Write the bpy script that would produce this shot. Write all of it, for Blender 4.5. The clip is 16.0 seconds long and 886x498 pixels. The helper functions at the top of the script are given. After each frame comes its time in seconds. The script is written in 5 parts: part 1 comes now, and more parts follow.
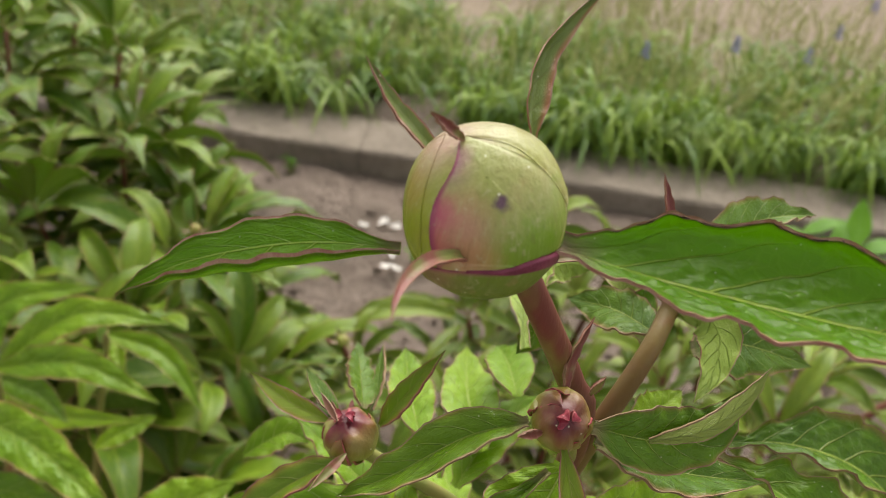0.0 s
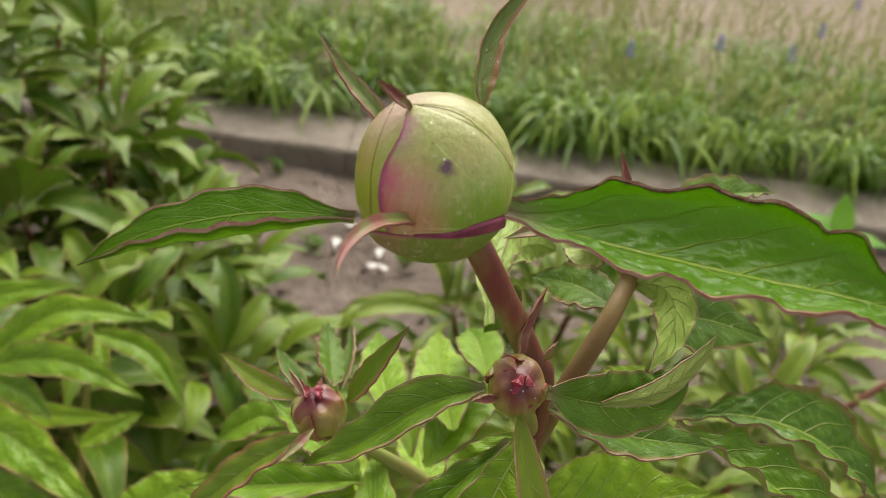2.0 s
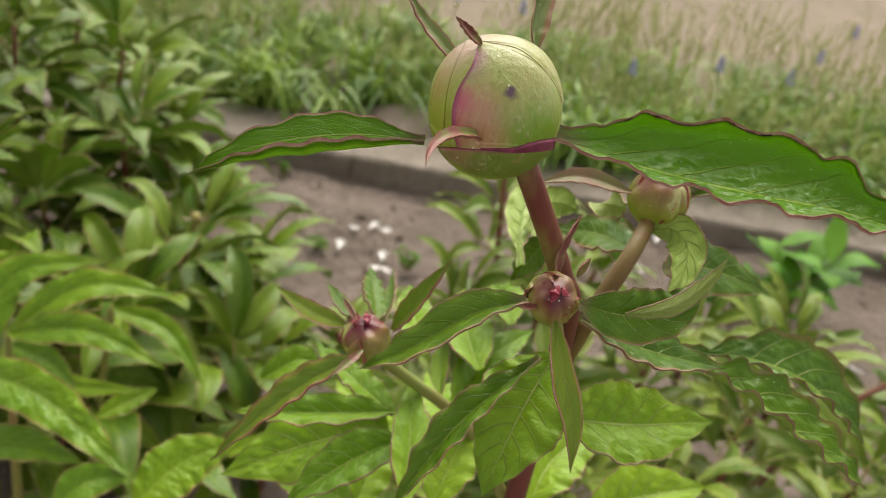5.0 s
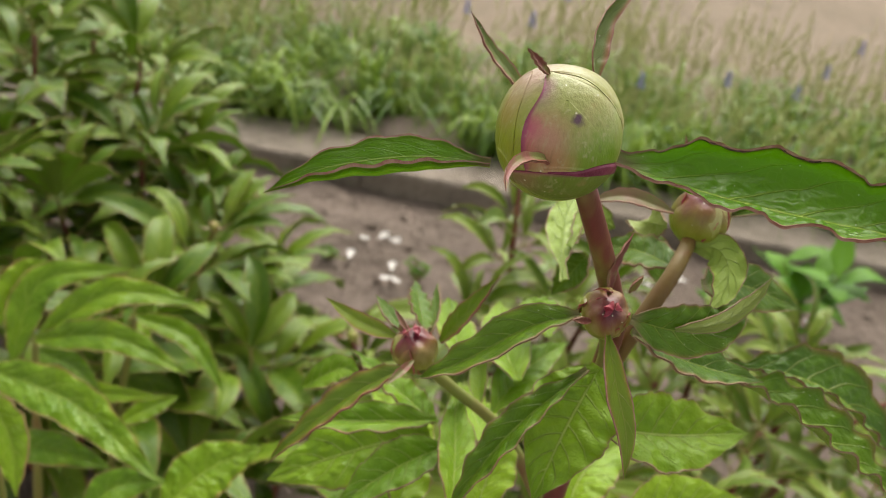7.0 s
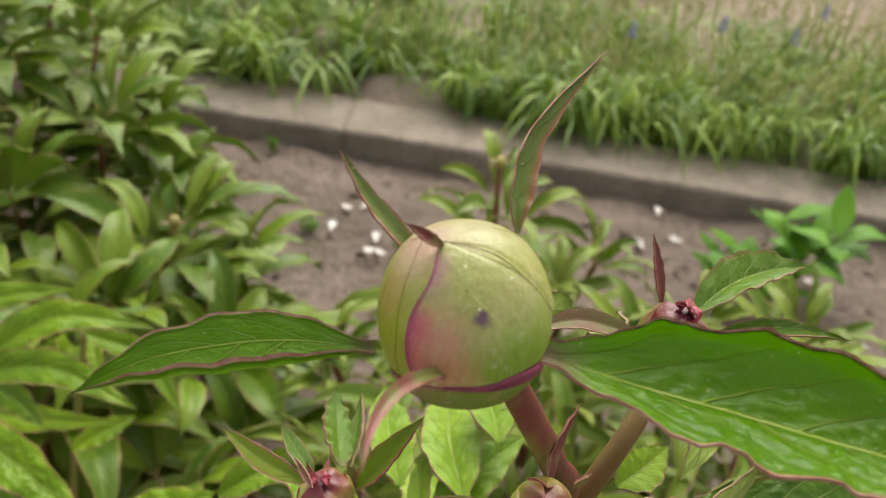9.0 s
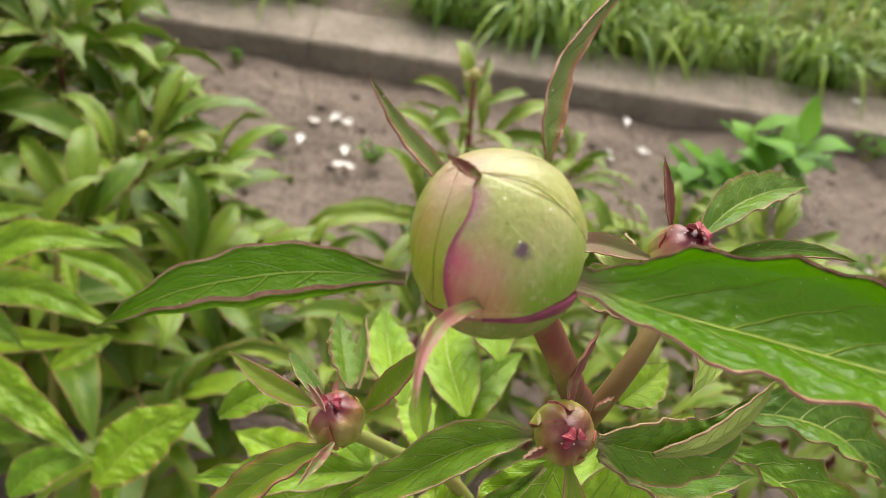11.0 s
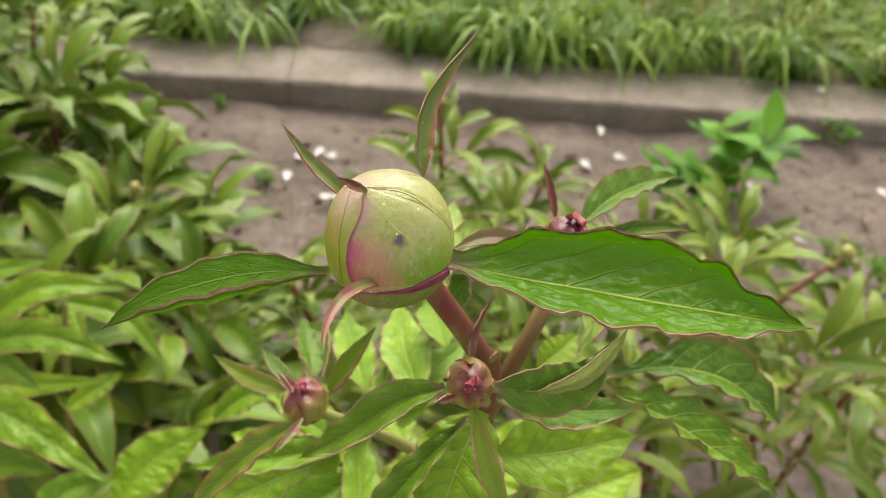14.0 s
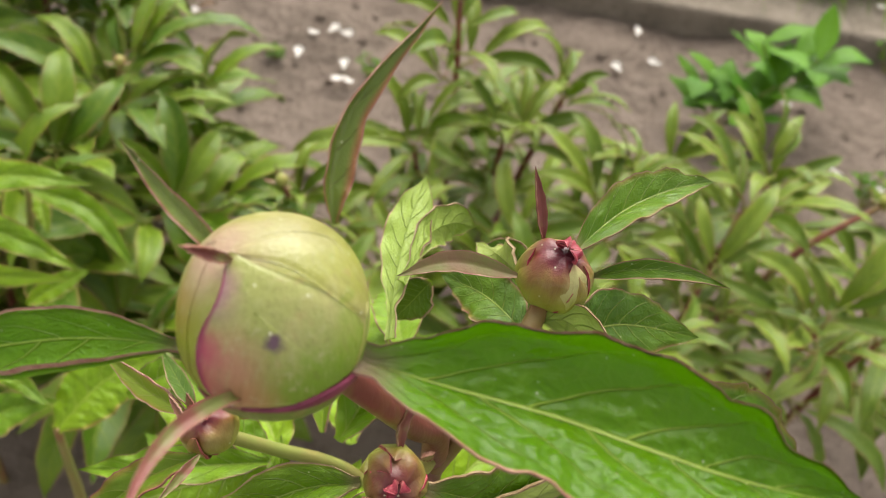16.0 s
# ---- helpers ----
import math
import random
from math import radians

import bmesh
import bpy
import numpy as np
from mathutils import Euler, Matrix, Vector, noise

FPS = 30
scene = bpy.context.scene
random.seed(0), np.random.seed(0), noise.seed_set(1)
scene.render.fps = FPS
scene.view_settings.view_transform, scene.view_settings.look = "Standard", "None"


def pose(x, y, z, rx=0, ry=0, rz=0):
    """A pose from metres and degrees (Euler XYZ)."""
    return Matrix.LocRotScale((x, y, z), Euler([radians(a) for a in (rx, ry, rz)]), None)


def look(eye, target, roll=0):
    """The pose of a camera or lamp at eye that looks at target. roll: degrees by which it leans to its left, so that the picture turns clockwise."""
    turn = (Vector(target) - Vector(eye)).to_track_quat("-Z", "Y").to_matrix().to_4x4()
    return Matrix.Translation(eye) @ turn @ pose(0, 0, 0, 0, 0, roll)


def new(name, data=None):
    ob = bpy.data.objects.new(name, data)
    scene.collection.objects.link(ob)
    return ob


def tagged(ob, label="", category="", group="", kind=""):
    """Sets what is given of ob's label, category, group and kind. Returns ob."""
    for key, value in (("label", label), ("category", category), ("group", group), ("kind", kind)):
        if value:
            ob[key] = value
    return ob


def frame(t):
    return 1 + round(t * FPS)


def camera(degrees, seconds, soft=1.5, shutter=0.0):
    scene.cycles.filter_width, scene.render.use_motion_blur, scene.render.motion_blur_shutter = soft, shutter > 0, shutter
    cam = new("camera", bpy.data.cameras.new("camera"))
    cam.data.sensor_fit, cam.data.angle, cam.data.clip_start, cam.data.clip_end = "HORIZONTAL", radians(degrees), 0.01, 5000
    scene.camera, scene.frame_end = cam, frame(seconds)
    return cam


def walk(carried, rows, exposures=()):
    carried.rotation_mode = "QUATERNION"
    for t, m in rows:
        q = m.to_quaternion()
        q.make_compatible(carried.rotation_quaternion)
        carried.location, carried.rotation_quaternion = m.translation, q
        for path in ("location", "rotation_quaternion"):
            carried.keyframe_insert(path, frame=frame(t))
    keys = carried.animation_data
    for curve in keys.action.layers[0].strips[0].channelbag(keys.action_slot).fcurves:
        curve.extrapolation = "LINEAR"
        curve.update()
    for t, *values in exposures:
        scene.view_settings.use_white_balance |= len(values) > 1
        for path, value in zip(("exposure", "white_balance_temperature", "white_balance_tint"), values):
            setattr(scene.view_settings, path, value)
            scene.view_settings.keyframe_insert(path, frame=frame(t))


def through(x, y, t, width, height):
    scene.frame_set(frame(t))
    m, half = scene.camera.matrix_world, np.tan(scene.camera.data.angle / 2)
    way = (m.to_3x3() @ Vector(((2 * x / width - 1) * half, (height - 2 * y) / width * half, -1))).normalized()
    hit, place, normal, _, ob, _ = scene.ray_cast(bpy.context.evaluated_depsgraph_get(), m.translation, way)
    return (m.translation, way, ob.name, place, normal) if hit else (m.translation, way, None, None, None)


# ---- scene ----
# ---- camera ----
cam = camera(53.40, 16.0, 0.5)
cam.data.dof.use_dof = True
cam.data.dof.focus_distance = 0.176
cam.data.dof.aperture_fstop = 24.0
EYE, TILT, LEAN = 0.775, -33.0, -7.0
PATH = [
    (0, -0.00000, -0.00000, 0.00000, 0.000, -0.000, 0.000),
    (0.5, 0.00298, -0.00020, -0.00099, -0.197, -0.010, 0.219),
    (1, 0.00452, -0.00070, -0.00027, -0.448, -0.008, 0.374),
    (1.5, 0.00457, -0.00533, -0.00170, -0.575, 0.080, 0.481),
    (2, 0.00662, -0.00468, -0.00618, -0.576, 0.196, 0.621),
    (2.5, 0.00712, -0.00438, -0.01067, -0.764, 0.419, 0.543),
    (3, 0.00698, -0.00997, -0.00783, -0.664, 0.485, 0.743),
    (3.5, 0.00709, -0.00442, -0.00380, -0.521, 0.258, 0.743),
    (4, -0.00018, -0.01390, -0.01438, -0.785, 0.417, 0.565),
    (4.2, -0.00060, -0.02063, -0.01789, -0.892, 1.022, -0.892),
    (6.3, -0.01629, -0.03555, -0.03125, -0.934, 1.559, -1.621),
    (6.5, -0.01421, -0.03895, -0.02788, -0.786, 1.683, -1.719),
    (7, -0.01982, -0.04197, -0.02565, -0.939, 1.979, -1.915),
    (7.5, -0.01437, -0.04059, -0.01900, -0.733, 2.224, -2.031),
    (8, 0.00089, -0.02438, -0.00191, -0.556, 2.550, -1.896),
    (8.5, 0.00784, -0.00557, 0.00547, -0.678, 2.166, -1.294),
    (9, 0.00108, 0.00909, 0.02063, -0.995, -1.920, -0.249),
    (9.2, -0.00398, 0.01324, 0.02254, -1.316, -3.679, -0.267),
    (11.3, -0.00933, 0.01069, 0.02393, -3.439, -7.702, 0.141),
    (11.5, 0.00215, 0.00958, 0.02850, -3.007, -7.724, 0.542),
    (12, 0.01893, 0.00126, 0.02500, -2.649, -7.723, 2.636),
    (12.5, 0.03360, -0.00840, 0.02206, -2.706, -7.723, 4.045),
    (13, 0.02470, -0.01480, 0.02760, -3.010, -7.632, 5.210),
    (13.5, 0.01643, -0.06879, 0.03174, -3.169, -6.497, 5.391),
    (14, 0.00711, -0.03908, 0.02271, -3.891, -6.172, 5.296),
    (14.5, 0.00692, -0.00978, 0.04143, -4.095, -6.819, 4.807),
    (15, 0.00969, 0.01843, 0.04813, -4.039, -10.106, 3.342),
    (15.5, 0.02486, 0.03649, 0.04524, -3.314, -13.577, 1.038),
    (16, 0.02698, 0.02528, 0.04552, -1.813, -14.113, 0.273),
]
walk(cam, [(t, pose(0, 0, EYE, TILT, LEAN, 0) @ pose(x, y, z, 90 + pitch, roll, yaw)) for t, x, y, z, yaw, pitch, roll in PATH], [(0.0, 0.71, 6800, 10), (4.0, 0.75, 6800, 10), (6.5, 0.70, 6800, 10), (8.3, 0.66, 6800, 10), (9.2, 0.81, 6800, 10), (12.0, 1.04, 6800, 10), (14.5, 1.02, 6800, 10), (16.0, 0.95, 6800, 10)])

# ---- world and light ----
world = bpy.data.worlds.new("sky")
scene.world = world
world.use_nodes = True
wt = world.node_tree
wt.nodes.clear()
sky = wt.nodes.new("ShaderNodeTexSky")
sky.sky_type, sky.sun_disc = "NISHITA", False
SUN_EL, SUN_ROT = radians(52), radians(10)
sky.sun_elevation, sky.sun_rotation = SUN_EL, SUN_ROT
sky.air_density, sky.dust_density, sky.ozone_density = 1.0, 3.0, 1.0
soft = wt.nodes.new("ShaderNodeHueSaturation")
soft.inputs["Saturation"].default_value = 0.04
back = wt.nodes.new("ShaderNodeBackground")
back.inputs["Strength"].default_value = 0.15
wo = wt.nodes.new("ShaderNodeOutputWorld")
wt.links.new(sky.outputs[0], soft.inputs["Color"])
wt.links.new(soft.outputs[0], back.inputs["Color"])
wt.links.new(back.outputs[0], wo.inputs["Surface"])
sun_data = bpy.data.lights.new("sun", "SUN")
sun_data.energy, sun_data.angle, sun_data.color = 2.2, radians(55), (1.0, 0.95, 0.87)
sun = new("sun", sun_data)
sun_dir = Vector((math.sin(SUN_ROT) * math.cos(SUN_EL), math.cos(SUN_ROT) * math.cos(SUN_EL), math.sin(SUN_EL)))
sun.matrix_world = look(sun_dir * 20, (0, 0, 0))


# ---- materials ----
class Mat:
    """A small writer of node materials."""

    def __init__(self, name):
        self.m = bpy.data.materials.new(name)
        self.m.use_nodes = True
        self.t = self.m.node_tree
        self.t.nodes.clear()

    def n(self, kind, ins=None, out=0, **props):
        node = self.t.nodes.new("ShaderNode" + kind)
        for key, value in props.items():
            setattr(node, key, value)
        for key, value in (ins or {}).items():
            if isinstance(value, bpy.types.NodeSocket):
                self.t.links.new(value, node.inputs[key])
            else:
                node.inputs[key].default_value = value
        return node.outputs[out]

    def math(self, op, a, b=0.0, c=0.0):
        return self.n("Math", {0: a, 1: b, 2: c}, operation=op)

    def ramp(self, x, lo, hi, a=0.0, b=1.0):
        return self.n("MapRange", {0: x, 1: lo, 2: hi, 3: a, 4: b}, interpolation_type="SMOOTHSTEP")

    def mix(self, f, a, b):
        return self.n("MixRGB", {0: f, 1: a, 2: b})

    def noise(self, scale, detail=4.0, rough=0.55, where=None, out=0, dist=0.0):
        ins = {"Scale": scale, "Detail": detail, "Roughness": rough, "Distortion": dist}
        if where is not None:
            ins["Vector"] = where
        return self.n("TexNoise", ins, out=out)

    def specks(self, scale):
        """Sparse grains of pollen."""
        node = self.t.nodes.new("ShaderNodeTexVoronoi")
        node.inputs["Scale"].default_value = scale
        self.t.links.new(self.obj(), node.inputs["Vector"])
        near = self.ramp(node.outputs[0], 0.13, 0.05)
        keep = self.ramp(self.n("SeparateColor", {0: node.outputs[1]}), 0.72, 0.78)
        return self.math("MULTIPLY", self.math("MULTIPLY", near, keep), 0.95)

    def obj(self):
        return self.n("TexCoord", out=3)

    def bump(self, height, dist, strength=1.0):
        return self.n("Bump", {"Height": height, "Distance": dist, "Strength": strength})

    def surface(self, color, rough=0.5, normal=None, spec=0.5, through=None, amount=0.0, sheen=0.0, coat=0.0):
        ins = {"Base Color": color, "Roughness": rough, "Specular IOR Level": spec}
        if normal is not None:
            ins["Normal"] = normal
        if coat:
            ins["Coat Weight"], ins["Coat Roughness"] = coat, 0.3
        s = self.n("BsdfPrincipled", ins)
        if through is not None:
            t2 = self.n("BsdfTranslucent", {"Color": through})
            s = self.n("MixShader", {0: amount, 1: s, 2: t2})
        o = self.t.nodes.new("ShaderNodeOutputMaterial")
        self.t.links.new(s, o.inputs["Surface"])
        return self.m


def rgb(r, g, b):
    return (r, g, b, 1.0)


def leaf_material(name, dark, light, vein, under, veins=5.0, gloss=0.30, bumps=0.0004, base_tint=None, specks=False, islands=False, shine=0.5, amount=0.24, vein_width=0.046, edge=None, edge_from=0.6, edge_most=0.8, coat=0.0, bend=0.2):
    k = Mat(name)
    uv = k.n("UVMap", uv_map="UVMap")
    sep = k.t.nodes.new("ShaderNodeSeparateXYZ")
    k.t.links.new(uv, sep.inputs[0])
    u, v = sep.outputs[0], sep.outputs[1]
    sv = k.math("MULTIPLY_ADD", v, 2.0, -1.0)
    a = k.math("ABSOLUTE", sv)
    bent = k.math("MULTIPLY", k.math("POWER", a, 1.25), bend)
    warp = k.math("MULTIPLY_ADD", k.noise(3.0, 2.0, where=uv), 0.05, -0.025)
    line = k.math("ADD", k.math("SUBTRACT", u, bent), warp)
    side = k.math("MULTIPLY", k.math("SIGN", sv), 0.22)
    cell = k.math("FRACT", k.math("ADD", k.math("MULTIPLY", line, veins), side))
    dist = k.math("ABSOLUTE", k.math("SUBTRACT", cell, 0.5))
    width = k.math("MULTIPLY_ADD", a, -0.6 * vein_width, vein_width)
    ribs = k.math("SUBTRACT", 1.0, k.n("MapRange", {0: dist, 1: 0.0, 2: width, 3: 0.0, 4: 1.0}, interpolation_type="SMOOTHSTEP"))
    fade = k.ramp(a, 0.95, 0.6)
    ribs = k.math("MULTIPLY", ribs, fade)
    mid = k.ramp(a, 0.038, 0.012)
    mask = k.math("MAXIMUM", ribs, mid)
    grain = k.noise(260.0, 4.0, where=k.obj())
    patch = k.noise(45.0, 3.0, where=k.obj())
    rnd = k.n("NewGeometry", out=8) if islands else k.n("ObjectInfo", out=5)
    tone = k.math("ADD", k.math("MULTIPLY", patch, 0.7), k.math("MULTIPLY", rnd, 0.45))
    base = k.mix(k.ramp(tone, 0.25, 0.85), dark, light)
    base = k.mix(k.math("MULTIPLY", grain, 0.18), base, light)
    stretch = k.n("Mapping", {"Vector": uv, "Scale": (2.2, 1.0, 1.0)})
    wander = k.n("VectorMath", {0: stretch, 1: k.n("VectorMath", {0: k.noise(9.0, 2.0, where=stretch, out=1), 1: (0.05, 0.05, 0.0)}, operation="MULTIPLY")}, operation="ADD")
    net = k.n("TexVoronoi", {"Vector": wander, "Scale": 15.0}, feature="DISTANCE_TO_EDGE")
    base = k.mix(k.ramp(net, 0.06, 0.0, 0.0, 0.10), base, vein)
    base = k.mix(k.math("MULTIPLY", mask, 0.85), base, vein)
    if base_tint is not None:
        base = k.mix(k.ramp(u, 0.11, 0.0, 0.0, 0.8), base, base_tint)
    if edge is not None:
        out_at = k.math("ADD", a, k.math("MULTIPLY_ADD", patch, 0.5, -0.25))
        base = k.mix(k.ramp(out_at, edge_from, 1.02, 0.0, edge_most), base, edge)
    face = k.n("Attribute", out=2, attribute_name="under")
    base = k.mix(face, base, under)
    if specks:
        base = k.mix(k.specks(560.0), base, rgb(0.70, 0.70, 0.42))
    fine = k.noise(1400.0, 2.0, where=k.obj())
    cross = k.noise(16.0, 4.0, 0.65, where=stretch)
    height = k.math("ADD", k.math("MULTIPLY", mask, -0.8), k.math("MULTIPLY_ADD", fine, 0.05, k.math("MULTIPLY", cross, 0.38)))
    height = k.math("ADD", height, k.math("MULTIPLY", k.ramp(net, 0.0, 0.3), 0.16))
    nrm = k.bump(height, bumps)
    rough = k.math("MULTIPLY_ADD", cross, 0.16, gloss - 0.08)
    glow = k.mix(0.5, light, rgb(0.36, 0.62, 0.02))
    return k.surface(base, rough, nrm, shine, through=glow, amount=amount, coat=coat)


def spotted(name, c1, c2, scale, rough=0.5, bumps=0.0003, c3=None, scale3=None, spec=0.4, through=None, amount=0.0, stretch=(1, 1, 1), islands=False):
    k = Mat(name)
    where = k.n("Mapping", {"Vector": k.obj(), "Scale": stretch})
    coarse = k.noise(scale, 4.0, where=where)
    fine = k.noise(scale * 7, 3.0, where=where)
    rnd = k.n("NewGeometry", out=8) if islands else k.n("ObjectInfo", out=5)
    f = k.math("ADD", k.math("MULTIPLY", coarse, 0.8), k.math("MULTIPLY_ADD", rnd, 0.5 if islands else 0.2, -0.25 if islands else -0.1))
    col = k.mix(k.ramp(f, 0.25, 0.65), c1, c2)
    if c3 is not None:
        col = k.mix(k.ramp(k.noise(scale3 or scale * 2.7, 3.0, where=where), 0.55, 0.72), col, c3)
    nrm = k.bump(k.math("ADD", coarse, k.math("MULTIPLY", fine, 0.5)), bumps)
    return k.surface(col, k.math("MULTIPLY_ADD", fine, 0.2, rough - 0.1), nrm, spec, through=through, amount=amount)


LEAF = leaf_material("bract_leaf", rgb(0.044, 0.145, 0.001), rgb(0.120, 0.275, 0.002), rgb(0.50, 0.66, 0.12), rgb(0.25, 0.33, 0.03), veins=6.0, bend=0.36, gloss=0.33, bumps=0.0006, base_tint=rgb(0.36, 0.20, 0.18), specks=True, shine=0.40, amount=0.52, vein_width=0.055, edge=rgb(0.26, 0.11, 0.06), edge_from=0.9, edge_most=0.5)
FARLEAF = leaf_material("far_leaf", rgb(0.044, 0.116, 0.005), rgb(0.175, 0.270, 0.016), rgb(0.30, 0.38, 0.04), rgb(0.22, 0.30, 0.05), veins=8.0, gloss=0.40, bumps=0.0004, islands=True, shine=0.36, amount=0.28, vein_width=0.07, edge=rgb(0.22, 0.16, 0.02), edge_from=0.8, edge_most=0.4)
PALELEAF = leaf_material("pale_leaf", rgb(0.072, 0.144, 0.010), rgb(0.210, 0.292, 0.028), rgb(0.30, 0.38, 0.04), rgb(0.22, 0.30, 0.05), veins=8.0, gloss=0.40, bumps=0.0004, islands=True, shine=0.36, amount=0.28, vein_width=0.07, edge=rgb(0.22, 0.16, 0.02), edge_from=0.8, edge_most=0.4)
NEARLEAF = leaf_material("bush_leaf", rgb(0.090, 0.205, 0.003), rgb(0.205, 0.340, 0.006), rgb(0.34, 0.46, 0.06), rgb(0.25, 0.34, 0.05), veins=8.0, vein_width=0.07, gloss=0.34, bumps=0.0004, shine=0.36, amount=0.26, edge=rgb(0.34, 0.20, 0.05), edge_from=0.86, edge_most=0.75)
MIDLEAF = leaf_material("small_bract_leaf", rgb(0.044, 0.124, 0.001), rgb(0.120, 0.232, 0.003), rgb(0.40, 0.50, 0.10), rgb(0.30, 0.38, 0.08), veins=8.0, vein_width=0.07, gloss=0.30, bumps=0.0005, base_tint=rgb(0.32, 0.24, 0.13), specks=True, shine=0.40, amount=0.26, edge=rgb(0.28, 0.14, 0.05), edge_from=0.8, edge_most=0.6)
# Yellower lower leaflets, also lightened in colour to stand in for light there.
LOWLEAF = leaf_material("brightened_leaf", rgb(0.122, 0.262, 0.004), rgb(0.262, 0.425, 0.012), rgb(0.50, 0.60, 0.14), rgb(0.32, 0.44, 0.08), veins=8.0, gloss=0.34, bumps=0.0006, shine=0.36, amount=0.30, vein_width=0.08, edge=rgb(0.26, 0.13, 0.04), edge_from=0.88, edge_most=0.5)
SEPAL_YOUNG = leaf_material("sepal_young", rgb(0.13, 0.22, 0.006), rgb(0.24, 0.34, 0.02), rgb(0.42, 0.40, 0.10), rgb(0.32, 0.30, 0.08), gloss=0.4, bumps=0.0003, amount=0.42, edge=rgb(0.42, 0.16, 0.06), edge_from=0.55, edge_most=0.65)
SEPAL_LEAF = leaf_material("sepal_leaf", rgb(0.070, 0.135, 0.008), rgb(0.160, 0.225, 0.030), rgb(0.30, 0.32, 0.09), rgb(0.20, 0.22, 0.07), gloss=0.34, bumps=0.0003, specks=True, shine=0.5, amount=0.24, edge=rgb(0.34, 0.075, 0.045), edge_from=0.52, edge_most=0.92, coat=0.4)
RIM = spotted("leaf_margin", rgb(0.23, 0.085, 0.055), rgb(0.38, 0.23, 0.17), 300.0, 0.6, 0.0003, rgb(0.20, 0.16, 0.07), 90.0)
RIM_PALE = spotted("leaf_margin_pale", rgb(0.20, 0.13, 0.06), rgb(0.34, 0.25, 0.14), 300.0, 0.6, 0.0003, rgb(0.34, 0.15, 0.10), 70.0)
RIM_FAR = spotted("leaf_margin_far", rgb(0.20, 0.16, 0.04), rgb(0.32, 0.20, 0.08), 60.0, 0.5, 0.0002)
SEPAL_RED = spotted("sepal_red", rgb(0.17, 0.045, 0.04), rgb(0.22, 0.11, 0.06), 220.0, 0.45, 0.0002, rgb(0.22, 0.24, 0.07), 120.0, through=rgb(0.5, 0.2, 0.08), amount=0.15)
SEPAL_MIX = spotted("sepal_blushed", rgb(0.15, 0.19, 0.04), rgb(0.21, 0.13, 0.07), 160.0, 0.45, 0.0002, rgb(0.22, 0.065, 0.055), 110.0, through=rgb(0.35, 0.25, 0.1), amount=0.15)
STEM = spotted("stem_skin", rgb(0.15, 0.036, 0.03), rgb(0.21, 0.085, 0.04), 140.0, 0.42, 0.0002, rgb(0.21, 0.22, 0.05), 60.0, stretch=(1, 1, 0.25))
STEM_WARM = spotted("warm_stem_skin", rgb(0.15, 0.085, 0.028), rgb(0.18, 0.13, 0.035), 120.0, 0.45, 0.0002, rgb(0.20, 0.09, 0.04), 70.0, stretch=(1, 1, 0.25))
STEM_GREEN = spotted("green_stem_skin", rgb(0.20, 0.24, 0.05), rgb(0.24, 0.20, 0.06), 120.0, 0.45, 0.0002, rgb(0.22, 0.10, 0.05), 70.0, stretch=(1, 1, 0.25))
PETAL_RIM = spotted("petal_margin", rgb(0.30, 0.03, 0.06), rgb(0.40, 0.12, 0.11), 260.0, 0.45, 0.0002)
SMALL_GREEN = spotted("small_bud_green", rgb(0.27, 0.30, 0.06), rgb(0.36, 0.28, 0.10), 150.0, 0.4, 0.0003, rgb(0.32, 0.08, 0.09), 140.0)


